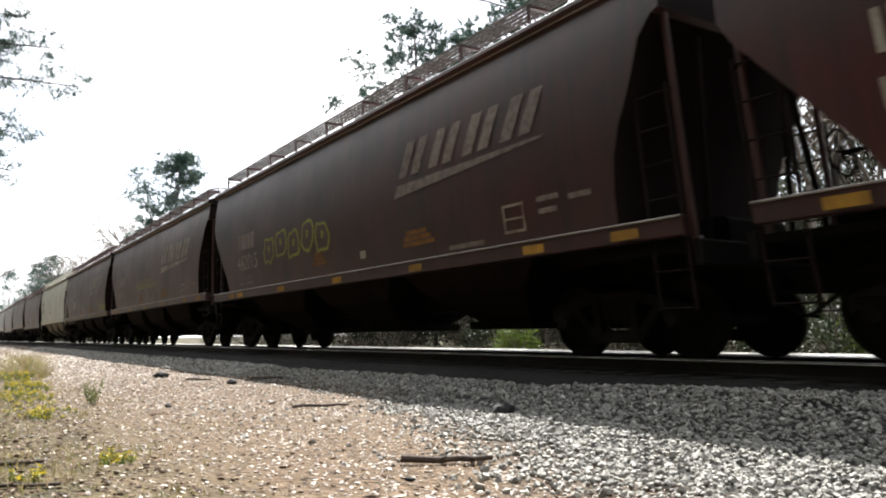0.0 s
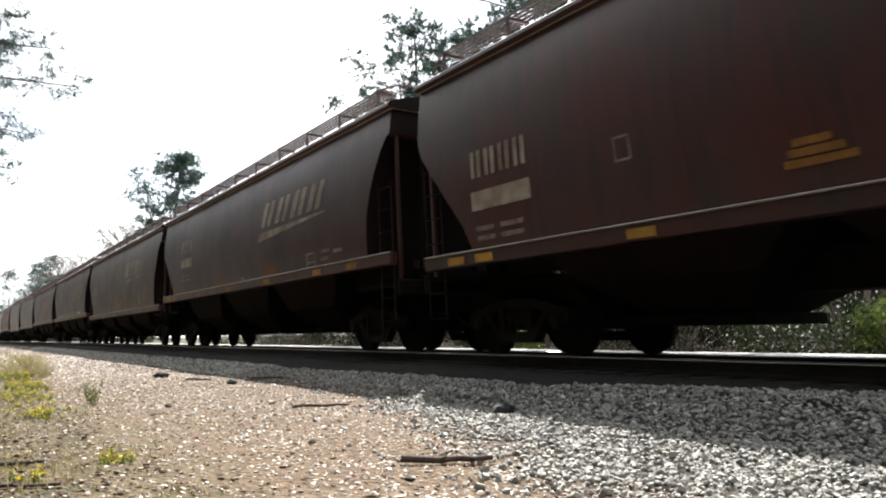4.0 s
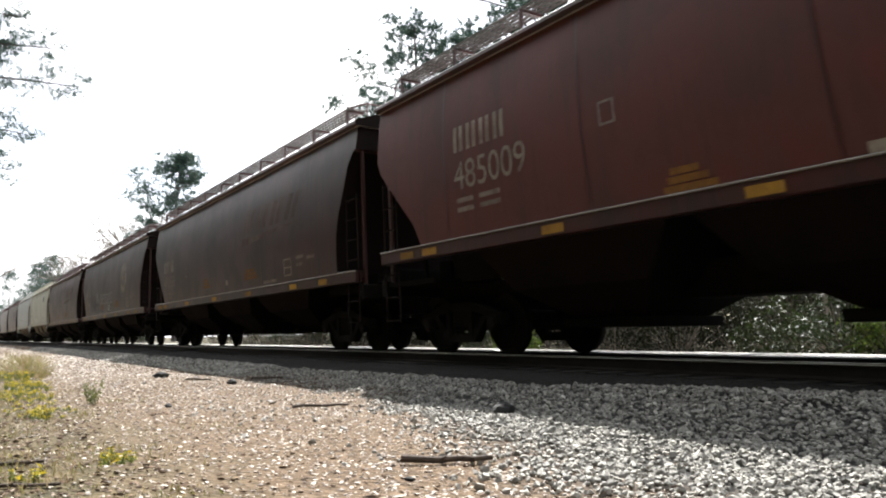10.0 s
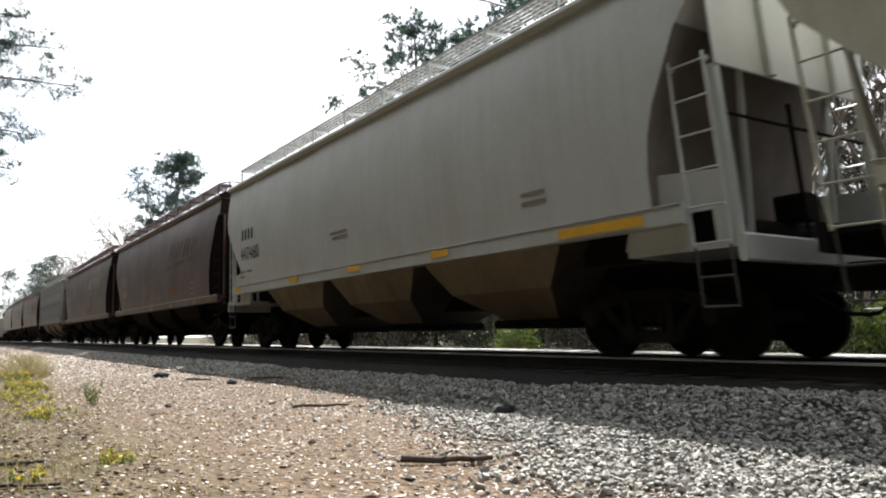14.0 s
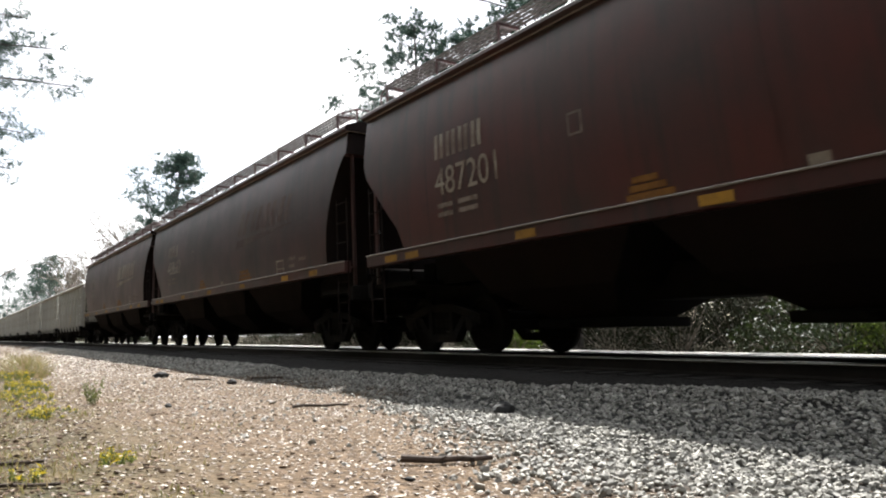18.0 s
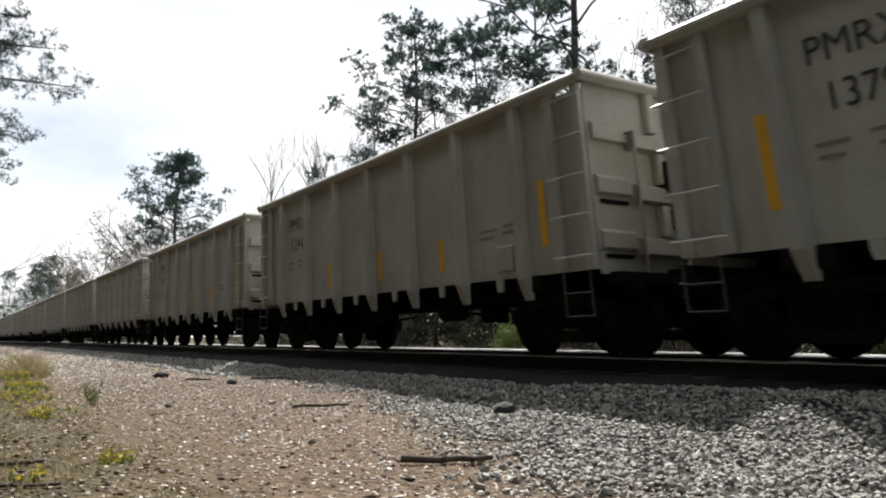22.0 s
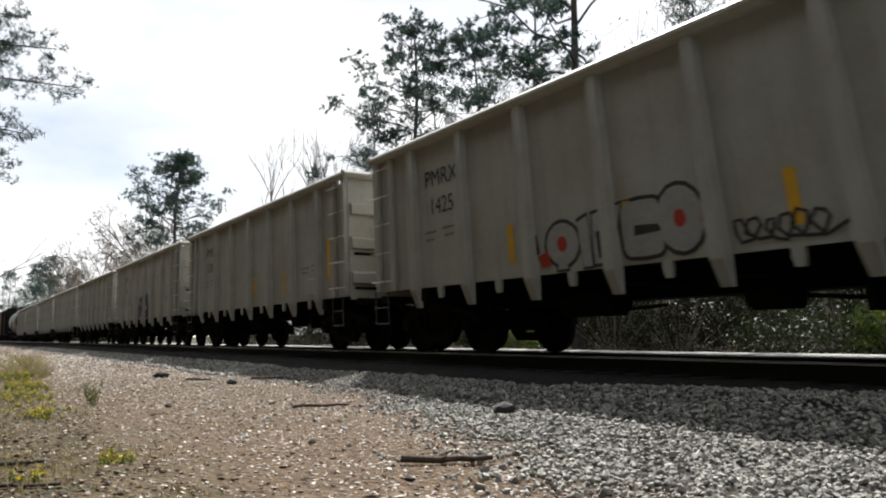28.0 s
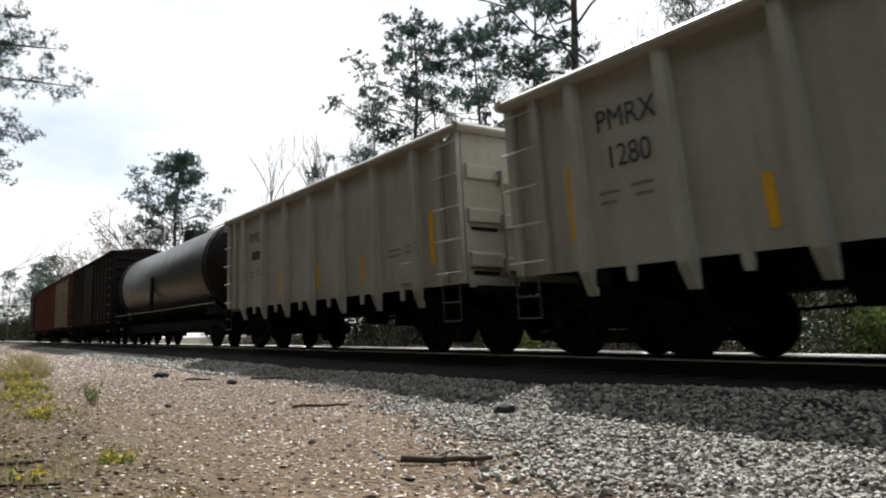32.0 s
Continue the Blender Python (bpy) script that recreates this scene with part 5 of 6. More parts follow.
def bubble(car, bend, x, z, w, h, seed, fill, line, name="graffiti"):
    """One swollen spray-painted sign: a dark edge, a pale body and a small dark hole."""
    rng = random.Random(seed)
    n = 14
    r = [rng.uniform(0.78, 1.12) for _ in range(n)]
    for grow, mat, lift in ((1.0, line, 0.008), (0.80, fill, 0.011)):
        ring = []
        for i in range(n):
            t = 2 * math.pi * i / n
            c, q = math.cos(t), math.sin(t)
            k = grow * r[i] / max(abs(c), abs(q)) ** 0.6
            ring.append((x + w / 2 + 0.5 * w * k * c, z + h / 2 + 0.5 * h * k * q))
        patch(ring, bend, mat, car, name, lift=lift)
    patch([(x + w * 0.42, z + h * 0.45), (x + w * 0.58, z + h * 0.42), (x + w * 0.60, z + h * 0.66), (x + w * 0.44, z + h * 0.68)], bend, line, car, name, lift=0.014)


def outlined(car, bend, pts, fill, line, edge=0.05):
    """A sprayed shape with a dark line round it."""
    cx, cz = sum(p[0] for p in pts) / len(pts), sum(p[1] for p in pts) / len(pts)
    grown = []
    for x, z in pts:
        d = max(math.hypot(x - cx, z - cz), 0.01)
        grown.append((x + (x - cx) / d * edge, max(z + (z - cz) / d * edge, 1.065)))
    patch(grown, bend, line, car, "graffiti", lift=0.008)
    patch(pts, bend, fill, car, "graffiti", lift=0.011)


def oval(x, z, w, h, n=16, p=2.0):
    return [(x + w * math.copysign(abs(math.cos(t)) ** (2 / p), math.cos(t)), z + h * math.copysign(abs(math.sin(t)) ** (2 / p), math.sin(t))) for t in [2 * math.pi * i / n for i in range(n)]]


build_train()
CARS = {k - 2: pair[0] for k, pair in enumerate(TRAIN)}
for k, seed, x, z, w, h, col in ((1, 4, 5.8, 2.2, 3.4, 0.4, "lime"), (2, 6, 13.6, 1.7, 1.6, 0.4, "lime"), (2, 7, 3.4, 2.1, 1.4, 0.5, "silver")):
    scrawl(CARS[k], hopper_bend, x - 8.0, z, w, h, seed, SPRAY[col], 0.05)
for i in range(5):
    bubble(CARS[0], hopper_bend, -4.2 + 0.78 * i, 2.02 + 0.10 * (i % 2), 0.72, 0.66, 190 + i, BROWN, SPRAY["lime"])
for i in range(7):
    bubble(CARS[13], hopper_bend, -2.3 + 0.5 * i, 2.0 - 0.01 * i, 0.46, 0.55, 200 + i, BROWN, SPRAY["silver"])
scrawl(CARS[13], hopper_bend, -3.55, 2.10, 0.8, 0.62, 214, SPRAY["silver"], 0.07, 3)
patch(rect(-7.35, -7.17, 1.85, 2.45), hopper_bend, OCHRE, CARS[13], "reflector")
bubble(CARS[13], hopper_bend, -0.2, 1.56, 0.9, 0.42, 210, SPRAY["silver"], SHADE_BROWN)
for x, z, w, h, sd in ((-4.9, 1.70, 1.2, 0.45, 220), (-4.0, 1.62, 2.6, 0.22, 221), (-4.2, 1.95, 1.4, 0.3, 222)):
    scrawl(CARS[13], hopper_bend, x, z, w, h, sd, SPRAY["blue"], 0.05, 5)

for pts in (oval(-0.86, 1.42, 0.30, 0.27), [(-0.98, 1.10), (-0.80, 1.10), (-0.78, 1.30), (-0.94, 1.28)], [(-0.52, 1.10), (-0.36, 1.10), (-0.38, 1.72), (-0.56, 1.66)],
            [(-0.32, 1.12), (-0.02, 1.12), (0.18, 1.78), (-0.30, 1.72)], oval(0.46, 1.46, 0.30, 0.32, p=5.0), oval(1.00, 1.50, 0.31, 0.36)):
    outlined(CARS[35], gond_bend, pts, SPRAY["silver"], SPRAY["black"])
for pts, col in ((oval(-0.86, 1.42, 0.09, 0.10), "red"), ([(-0.24, 1.18), (-0.14, 1.18), (-0.06, 1.52), (-0.26, 1.50)], "black"), ([(0.34, 1.38), (0.74, 1.40), (0.70, 1.48), (0.36, 1.50)], "black"), (oval(1.00, 1.50, 0.08, 0.10), "red"),
                 ([(-1.28, 1.14), (-1.10, 1.16), (-1.14, 1.36), (-1.34, 1.30)], "red"), ([(1.28, 1.42), (1.42, 1.36), (1.42, 1.64), (1.30, 1.68)], "red"), ([(-1.42, 1.30), (-1.30, 1.34), (-1.34, 1.60), (-1.40, 1.56)], "black")):
    patch(pts, gond_bend, SPRAY[col], CARS[35], "graffiti", lift=0.015)
scrawl(CARS[35], gond_bend, 1.65, 1.12, 1.0, 0.30, 240, SPRAY["black"], 0.04, 6)
for pts, depth in (([(-1.22, 1.12), (-1.04, 1.10), (-0.94, 1.92), (-1.10, 1.96)], 0.012), ([(-0.90, 1.10), (-0.70, 1.12), (-0.56, 1.86), (-0.64, 1.96), (-0.92, 1.94), (-0.96, 1.78), (-0.76, 1.76)], 0.012),
                   ([(-1.20, 1.42), (-0.70, 1.46), (-0.70, 1.56), (-1.22, 1.52)], 0.016), ([(-0.50, 1.08), (-0.12, 1.10), (-0.12, 1.84), (-0.42, 1.80), (-0.54, 1.40)], 0.012),
                   ([(-0.075, 1.30), (0.075, 1.30), (0.07, 1.98), (-0.07, 1.84)], 0.136), ([(0.12, 1.10), (0.62, 1.08), (0.66, 1.62), (0.48, 1.86), (0.44, 1.44), (0.12, 1.40)], 0.012),
                   ([(0.12, 1.58), (0.30, 1.52), (0.52, 1.84), (0.46, 2.10), (0.12, 1.94)], 0.016)):
    patch(pts, gond_bend, SPRAY["black"], CARS[37], "graffiti", "dense black spray-painted letters", lift=depth)
scrawl(CARS[37], gond_bend, -1.25, 1.12, 0.9, 0.62, 260, SPRAY["blue"], 0.05, 4)
scrawl(CARS[34], gond_bend, -0.9, 1.15, 2.0, 0.35, 262, RUST, 0.08, 6)
for u, w in ((1.25, 0.42), (3.3, 0.4), (5.3, 0.45), (8.9, 0.6)):
    patch(rect(u - 8.0, u + w - 8.0, 1.98, 2.10), hopper_bend, YELLOW, CARS[9], "reflector")
# white wavy line along a brown car's sill, with a looped end
wave = [(-5.0 + 9.0 * i / 120, 1.83 + (0.05 + 0.06 * i / 120) * math.sin(2 * math.pi * (17.0 * (i / 120) ** 0.72))) for i in range(121)]
vs, fs = [], []
for i, (px, pz) in enumerate(wave):
    vs += [(px, -(hopper_bend(pz) + 0.060), pz - 0.02), (px, -(hopper_bend(pz) + 0.060), pz + 0.02)]
    if i:
        fs.append((2 * i - 2, 2 * i, 2 * i + 1, 2 * i - 1))
raw("graffiti", vs, fs, WHITE, CARS[7], "white spray-painted wavy line")
bubble(CARS[7], lambda z: hopper_bend(z) + 0.056, 4.9, 1.42, 0.24, 0.42, 270, SHADE_BROWN, WHITE)
patch(rect(4.55, 5.5, 1.78, 1.90), lambda z: hopper_bend(z) + 0.056, WHITE, CARS[7], "graffiti")
for ob in CARS[11].children:
    if ob.name.startswith("body"):
        ob.data = ob.data.copy()
        ob.data.materials[0] = RED_BROWN
tagged(CARS[11], "fresher red-brown covered hopper car with pale lettering")
tagged(CARS[13], "brown covered hopper car with a round emblem and sprayed graffiti")
tagged(CARS[4], "brown covered hopper car with a pale round emblem")
tagged(CARS[7], "brown covered hopper car with a sprayed white wavy line")
for k in (0, 1, 2):
    tagged(CARS[k], "oxide-brown covered hopper car with lime-green spray scrawls")


# ---- trees ----
def leaf_cloud(centres, per, radius, size, rng):
    """Small leaf blades round each centre, as points and faces."""
    n = len(centres) * per
    c = np.repeat(np.array(centres), per, axis=0)
    d = rng.normal(size=(n, 3))
    d /= np.linalg.norm(d, axis=1)[:, None]
    c = c + d * (radius * rng.random((n, 1)) ** 0.5) * np.array([1, 1, 0.7])
    a = rng.normal(size=(n, 3))
    a /= np.linalg.norm(a, axis=1)[:, None]
    b = np.cross(a, rng.normal(size=(n, 3)))
    b /= np.linalg.norm(b, axis=1)[:, None]
    s = size * rng.uniform(0.6, 1.4, (n, 1))
    v = np.stack([c - a * s, c + b * s * 0.32, c + a * s, c - b * s * 0.32], axis=1).reshape(-1, 3)
    f = np.arange(n * 4).reshape(-1, 4)
    return v, f.tolist()


def tufts(centres, per, spread, length, width, rng):
    """Needle clumps: short thin blades that fan out from sprigs round each centre, upwards more than down."""
    sprigs = 9
    k = len(centres)
    c = np.repeat(np.array(centres), sprigs, axis=0) + rng.normal(size=(k * sprigs, 3)) * spread * np.array([0.55, 0.55, 0.32])
    n = len(c) * max(1, per // sprigs)
    c = np.repeat(c, max(1, per // sprigs), axis=0)
    d = rng.normal(size=(n, 3)) + np.array([0, 0, 0.35])
    d /= np.linalg.norm(d, axis=1)[:, None]
    b = np.cross(d, rng.normal(size=(n, 3)))
    b /= np.linalg.norm(b, axis=1)[:, None]
    s = length * rng.uniform(0.5, 1.25, (n, 1))
    c = c + d * s * rng.uniform(-0.4, 0.3, (n, 1))
    w = width * rng.uniform(0.7, 1.3, (n, 1))
    v = np.stack([c, c + d * s * 0.5 + b * w, c + d * s, c + d * s * 0.5 - b * w], axis=1).reshape(-1, 3)
    return v, np.arange(n * 4).reshape(-1, 4).tolist()


def limb(bm, pts, r0, r1, seg=5):
    for i in range(len(pts) - 1):
        a = r0 + (r1 - r0) * i / (len(pts) - 1)
        b = r0 + (r1 - r0) * (i + 1) / (len(pts) - 1)
        rod(bm, pts[i], pts[i + 1], a, seg, b)


def pine(height, crown_from, reach, seed, leaf=0.3, per=12, limbs=34, girth=0.22, lean=0.0, clump=0.75, drop=0.25, foliage=None, broad=False, fill=0.5):
    rng, nr = random.Random(seed), np.random.default_rng(seed)
    t = new("pine_tree")
    bend = [Vector((lean * z / height + 0.25 * math.sin(z * 0.35 + seed), 0.25 * math.cos(z * 0.28 + seed), z)) for z in [height * i / 12 for i in range(13)]]
    bm = bmesh.new()
    limb(bm, bend, girth, girth * 0.18, 8)
    part("trunk", bm, BARK, t)
    bm = bmesh.new()
    centres = []
    for i in range(limbs):
        u = (i + rng.random()) / limbs
        z = height * (crown_from + (0.985 - crown_from) * u)
        if rng.random() < drop * (1 - u):
            continue
        k = min(int(z / height * 12), 11)
        base = bend[k].lerp(bend[k + 1], z / height * 12 - k)
        az = 2.4 * i + rng.uniform(-0.5, 0.5)
        shape = math.sin(math.pi * min(0.97, 0.22 + 0.78 * u)) ** 0.7
        length = reach * shape * rng.uniform(0.55, 1.15)
        rise = rng.uniform(-0.15, 0.45) + 0.4 * u
        pts = [base]
        for j in range(1, 5):
            w = j / 4
            pts.append(base + Vector((math.cos(az) * length * w, math.sin(az) * length * w, length * (rise * w + 0.22 * w * w - 0.1 * w))) + Vector((rng.uniform(-1, 1), rng.uniform(-1, 1), rng.uniform(-1, 1))) * 0.06 * length)
        limb(bm, pts, girth * 0.26 * (1.1 - 0.6 * u), 0.012)
        for j in range(2, 5):
            for q in range(rng.randint(1, 3)):
                off = Vector((rng.uniform(-1, 1), rng.uniform(-1, 1), rng.uniform(-0.3, 0.8))) * (0.2 + 0.16 * length)
                tip = pts[j] + off
                rod(bm, pts[j], tip, 0.018, 4, 0.008)
                centres.append(tip[:])
                if not broad and rng.random() < fill:
                    centres.append((pts[j].lerp(tip, 0.4) + Vector((rng.uniform(-0.4, 0.4), rng.uniform(-0.4, 0.4), rng.uniform(-0.1, 0.3))) * clump)[:])
    top = bend[-1]
    for q in range(3):
        centres.append((top + Vector((rng.uniform(-1, 1), rng.uniform(-1, 1), rng.uniform(-1.6, 0.4))) * clump * 1.5)[:])
    tagged(part("branchwork", bm, BARK, t), kind="stuff")
    v, f = leaf_cloud(centres, per, clump, leaf, nr) if broad else tufts(centres, per, clump, leaf, leaf * 0.11, nr)
    raw("crown", v, f, foliage or NEEDLES, t)
    return t


def bare_tree(height, seed, spread=0.5, girth=0.16, depth=5, buds=None, bud_count=5, bud=0.20):
    rng, nr = random.Random(seed), np.random.default_rng(seed)
    t = new("bare_tree")
    trunk, twigs, tips = bmesh.new(), bmesh.new(), []

    def grow(p, d, length, r, level):
        bm = trunk if level == 0 else twigs
        pts = [p]
        for i in range(3):
            d = (d + Vector((rng.uniform(-1, 1), rng.uniform(-1, 1), rng.uniform(-0.2, 0.6))) * 0.16).normalized()
            pts.append(pts[-1] + d * length / 3)
        limb(bm, pts, r, r * 0.6, 6 if level == 0 else 4)
        if level >= depth:
            tips.append(pts[-1][:])
            return
        for i in range(3 if level else 4):
            q = pts[rng.choice((2, 3))] if level else pts[3 if i < 2 else 2]
            nd = (d + Vector((rng.uniform(-1, 1), rng.uniform(-1, 1), rng.uniform(-0.25, 0.7))) * spread * 1.5).normalized()
            grow(q, nd, length * rng.uniform(0.55, 0.78), r * 0.55, level + 1)
    grow(Vector((0, 0, -0.1)), Vector((0, 0, 1)), height * 0.40, girth, 0)
    part("trunk", trunk, TWIG, t)
    tagged(part("twig_mass", twigs, TWIG, t), kind="stuff")
    if buds:
        v, f = leaf_cloud(tips, bud_count, 0.7 if bud > 0.1 else 0.3, bud, nr)
        raw("blossom_haze", v, f, buds, t)
    return t


def shrub(seed, width, height, foliage, count=150, per=9, leaf=0.09, name="shrub"):
    rng, nr = random.Random(seed), np.random.default_rng(seed)
    t = new(name)
    bm = bmesh.new()
    centres = []
    for i in range(count):
        a, r = rng.uniform(0, 6.283), width * rng.random() ** 0.6
        tip = Vector((r * math.cos(a), r * math.sin(a), height * rng.uniform(0.02, 1.0) * (1.05 - 0.6 * (r / width) ** 2)))
        centres.append(tip[:])
        if i % 5 == 0:
            rod(bm, (0.2 * tip.x, 0.2 * tip.y, 0), tip, 0.02, 4, 0.006)
    tagged(part("stem_tangle", bm, TWIG, t), kind="stuff")
    v, f = leaf_cloud(centres, per, 0.28 * width ** 0.5, leaf, nr)
    raw("foliage", v, f, foliage, t)
    return t


def stand(t, x, y, turn=0.0, label="", category="tree", group="", sink=0.05):
    t.matrix_basis = pose(x, y, ground_height(x, y) - sink, 0, 0, turn)
    return tagged(t, label, category, group)


def build_woods():
    # pines that rise over the train
    stand(pine(28.0, 0.33, 7.4, 11, leaf=0.38, per=135, limbs=54, girth=0.40, clump=0.85, drop=0.05, fill=0.2), -115.5, 27.6, 0, "tall rounded pine standing alone behind the train")
    stand(pine(20.7, 0.36, 6.0, 21, leaf=0.20, per=216, limbs=37, girth=0.26, clump=0.46, drop=0.05, fill=0.1), -40.2, 24.2, 75, "open-crowned pine behind the train")
    stand(pine(18.5, 0.38, 4.4, 22, leaf=0.20, per=198, limbs=22, girth=0.20, clump=0.44, fill=0.1), -35.4, 25.5, 10, "slender pine with thin needle tufts")
    stand(pine(21.0, 0.34, 5.0, 23, leaf=0.17, per=216, limbs=32, girth=0.22, clump=0.38, fill=0.1), -19.2, 18.2, 80, "tall pine with a straight dark trunk")
    stand(pine(17.0, 0.36, 3.8, 24, leaf=0.17, per=198, limbs=26, girth=0.16, clump=0.40, fill=0.1), -26.0, 22.0, 150, "thin pine among the others")
    # fine-leaved trees that fill the gaps between the pines
    for x, y, hgt, sd in ((-30.5, 24.0, 16.0, 35), (-26.5, 23.0, 14.0, 36)):
        stand(bare_tree(hgt, sd, 0.42, 0.10, 5, NEEDLES, 3, 0.08), x, y, sd * 31, "twiggy fine-leaved tree among the pines")
    # bare trees
    for x, y, hgt, s in ((-86.5, 30, 27.5, 31), (-70.5, 30, 24.0, 32), (-78, 33, 17, 33)):
        stand(bare_tree(hgt, s, 0.27, 0.24, 4), x, y, s * 20, "leafless slender tree with upright twigs")
    base = bare_tree(25, 41, 0.55, 0.55, 5, TWIGS)
    stand(base, -150, 32, 0, "leafless broad tree behind the train", group="far trees")
    rng = random.Random(17)
    for i in range(9):
        c = copy_thing(base, Matrix())
        x = -165 - 22 * i + rng.uniform(-6, 6)
        stand(c, x, 30 + rng.uniform(0, 12), rng.uniform(0, 360), "leafless broad tree behind the train", group="far trees")
    far = pine(24, 0.25, 5.0, 51, leaf=0.5, per=27, limbs=40, girth=0.3, clump=1.0)
    stand(far, -300, 16, 0, "distant pine along the line", group="far pines")
    for i in range(14):
        c = copy_thing(far, Matrix())
        side = 1 if i % 2 else -1
        stand(c, -280 - 34 * i + rng.uniform(-9, 9), 7.8 + side * rng.uniform(13, 24), rng.uniform(0, 360), "distant pine along the line", group="far pines")
    for x, y in ((-262, 21.5), (-290, 23.0), (-238, 22.5)):
        stand(copy_thing(far, Matrix()), x, y, x, "distant pine along the line", group="far pines")
    # woods behind the track, seen under and between the cars
    thin = [pine(15, 0.55, 2.4, 61, leaf=0.16, per=45, limbs=24, girth=0.13, clump=0.5), bare_tree(12, 62, 0.5, 0.10, 4), bare_tree(10, 63, 0.5, 0.08, 4, TWIGS)]
    for i, t in enumerate(thin):
        stand(t, -9 - 5 * i, 19 + 2 * i, 0, ("thin young pine in the woods", "thin leafless sapling in the woods", "budding sapling in the woods")[i], group="woods behind the track")
    for i in range(44):
        t = thin[rng.randrange(3)]
        c = copy_thing(t, Matrix())
        x = 6 - 64 * rng.random() ** 1.1
        y = rng.uniform(20, 36)
        if i < 18:
            x, y = -12 + 20 * rng.random(), rng.uniform(18.5, 29)
        elif -50 < x < -14 and rng.random() < 0.45:
            y += 10
        stand(c, x, y, rng.uniform(0, 360), t["label"], group="woods behind the track")
    bushes = [shrub(71, 1.6, 1.9, BRUSH, 170, 20, 0.055), shrub(72, 1.3, 1.5, LEAVES, 150, 22, 0.055), shrub(73, 2.0, 2.6, BRUSH, 200, 22, 0.06)]
    labels = ("dry olive-brown bush beyond the track", "fresh green bush beyond the track", "tall tangled thicket beyond the track")
    for i, t in enumerate(bushes):
        stand(t, (-14.0, -9.2, -18)[i], (17.0, 16.6, 18.5)[i], 0, labels[i], "bush", "bushes beyond the track")
    hedge = shrub(74, 7.0, 9.0, BRUSH, 260, 10, 0.30, "thicket")
    stand(hedge, -150, 26, 0, "distant grey-green thicket along the line", "bush", "far thickets")
    for i in range(34):
        stand(copy_thing(hedge, Matrix()), -165 - 13 * i, rng.uniform(18, 30), rng.uniform(0, 360), "distant grey-green thicket along the line", "bush", "far thickets")
    for x, y in ((-33.0, 18.2), (-37.5, 18.8), (-42.0, 18.0), (-46.5, 19.0), (-51.5, 18.4), (-57.0, 19.2), (-63.0, 18.6)):
        stand(copy_thing(bushes[0], Matrix()), x, y, x * 30, labels[0], "bush", "bushes beyond the track")
    for x, y in ((-23.0, 17.4), (-11.0, 17.4), (-8.2, 17.6)):
        stand(copy_thing(bushes[1], Matrix()), x, y, x * 40, labels[1], "bush", "bushes beyond the track")
    for i, (x, y) in enumerate(((-20.4, 16.3), (-8.2, 16.4))):
        stand(shrub(77 + i, 0.8, 1.3 - 0.1 * i, SPRINGLEAF, 110, 22, 0.05), x, y, 0, "bright fresh-leaved bush beside the gravel strip", "bush", "bushes beyond the track")
    screen = shrub(75, 2.6, 7.0, BRUSH, 420, 24, 0.075, "thicket")
    stand(screen, 2.0, 22.0, 0, "tall dark thicket at the edge of the woods", "bush", "thickets at the edge of the woods")
    for i in range(18):
        stand(copy_thing(screen, Matrix()), 9 - 3.4 * i + rng.uniform(-1, 1), rng.uniform(21.5, 26.5), rng.uniform(0, 360), "tall dark thicket at the edge of the woods", "bush", "thickets at the edge of the woods")
    edge = shrub(76, 6.0, 13.0, FARLEAF, 620, 16, 0.24, "woodland_clump")
    stand(edge, -8, 42, 0, "hazy grey-green clump of woodland trees", "trees", "far woodland")
    for i in range(13):
        stand(copy_thing(edge, Matrix()), 22 - 7.4 * i + rng.uniform(-2, 2), rng.uniform(39, 50), rng.uniform(0, 360), "hazy grey-green clump of woodland trees", "trees", "far woodland")
    for i in range(14):
        k = rng.choice((0, 0, 2, 2, 2, 1))
        c = copy_thing(bushes[k], Matrix())
        x = 6 - 130 * rng.random() ** 1.5
        stand(c, x, rng.uniform(17.2, 25), rng.uniform(0, 360), labels[k], "bush", "bushes beyond the track")


SCREEN_WOOD = []


def build_sky_screen_woods():
    """Unseen wood added behind path and camera; shades the train's near side from sky."""
    rng = random.Random(29)
    t = pine(23, 0.06, 4.4, 81, leaf=0.62, per=24, limbs=64, girth=0.26, clump=1.25, drop=0.02, broad=True)
    SCREEN_WOOD.append(t)
    stand(t, -6, -8.5, 0, "unseen dark pine added to block sky light", group="woods behind the path")
    for i in range(42):
        x = -44 + 1.9 * i + rng.uniform(-1, 1)
        c = copy_thing(t, Matrix())
        stand(c, x, -8.5 - 4.5 * (i % 2) + rng.uniform(-1.2, 1.2) - (2.0 if x < -18 else 0), rng.uniform(0, 360), "unseen dark pine added to block sky light", group="woods behind the path")


def build_verge_screen_woods():
    """The same added wood further along the path, out of view."""
    rng = random.Random(30)
    t = SCREEN_WOOD[0]
    for i in range(16):
        c = copy_thing(t, Matrix())
        stand(c, -48 - 9.0 * i + rng.uniform(-1, 1), -10.5 - 5 * (i % 2) + rng.uniform(-1, 1), rng.uniform(0, 360), "unseen dark pine added to block sky light", group="woods behind the path")


SWAYING = []


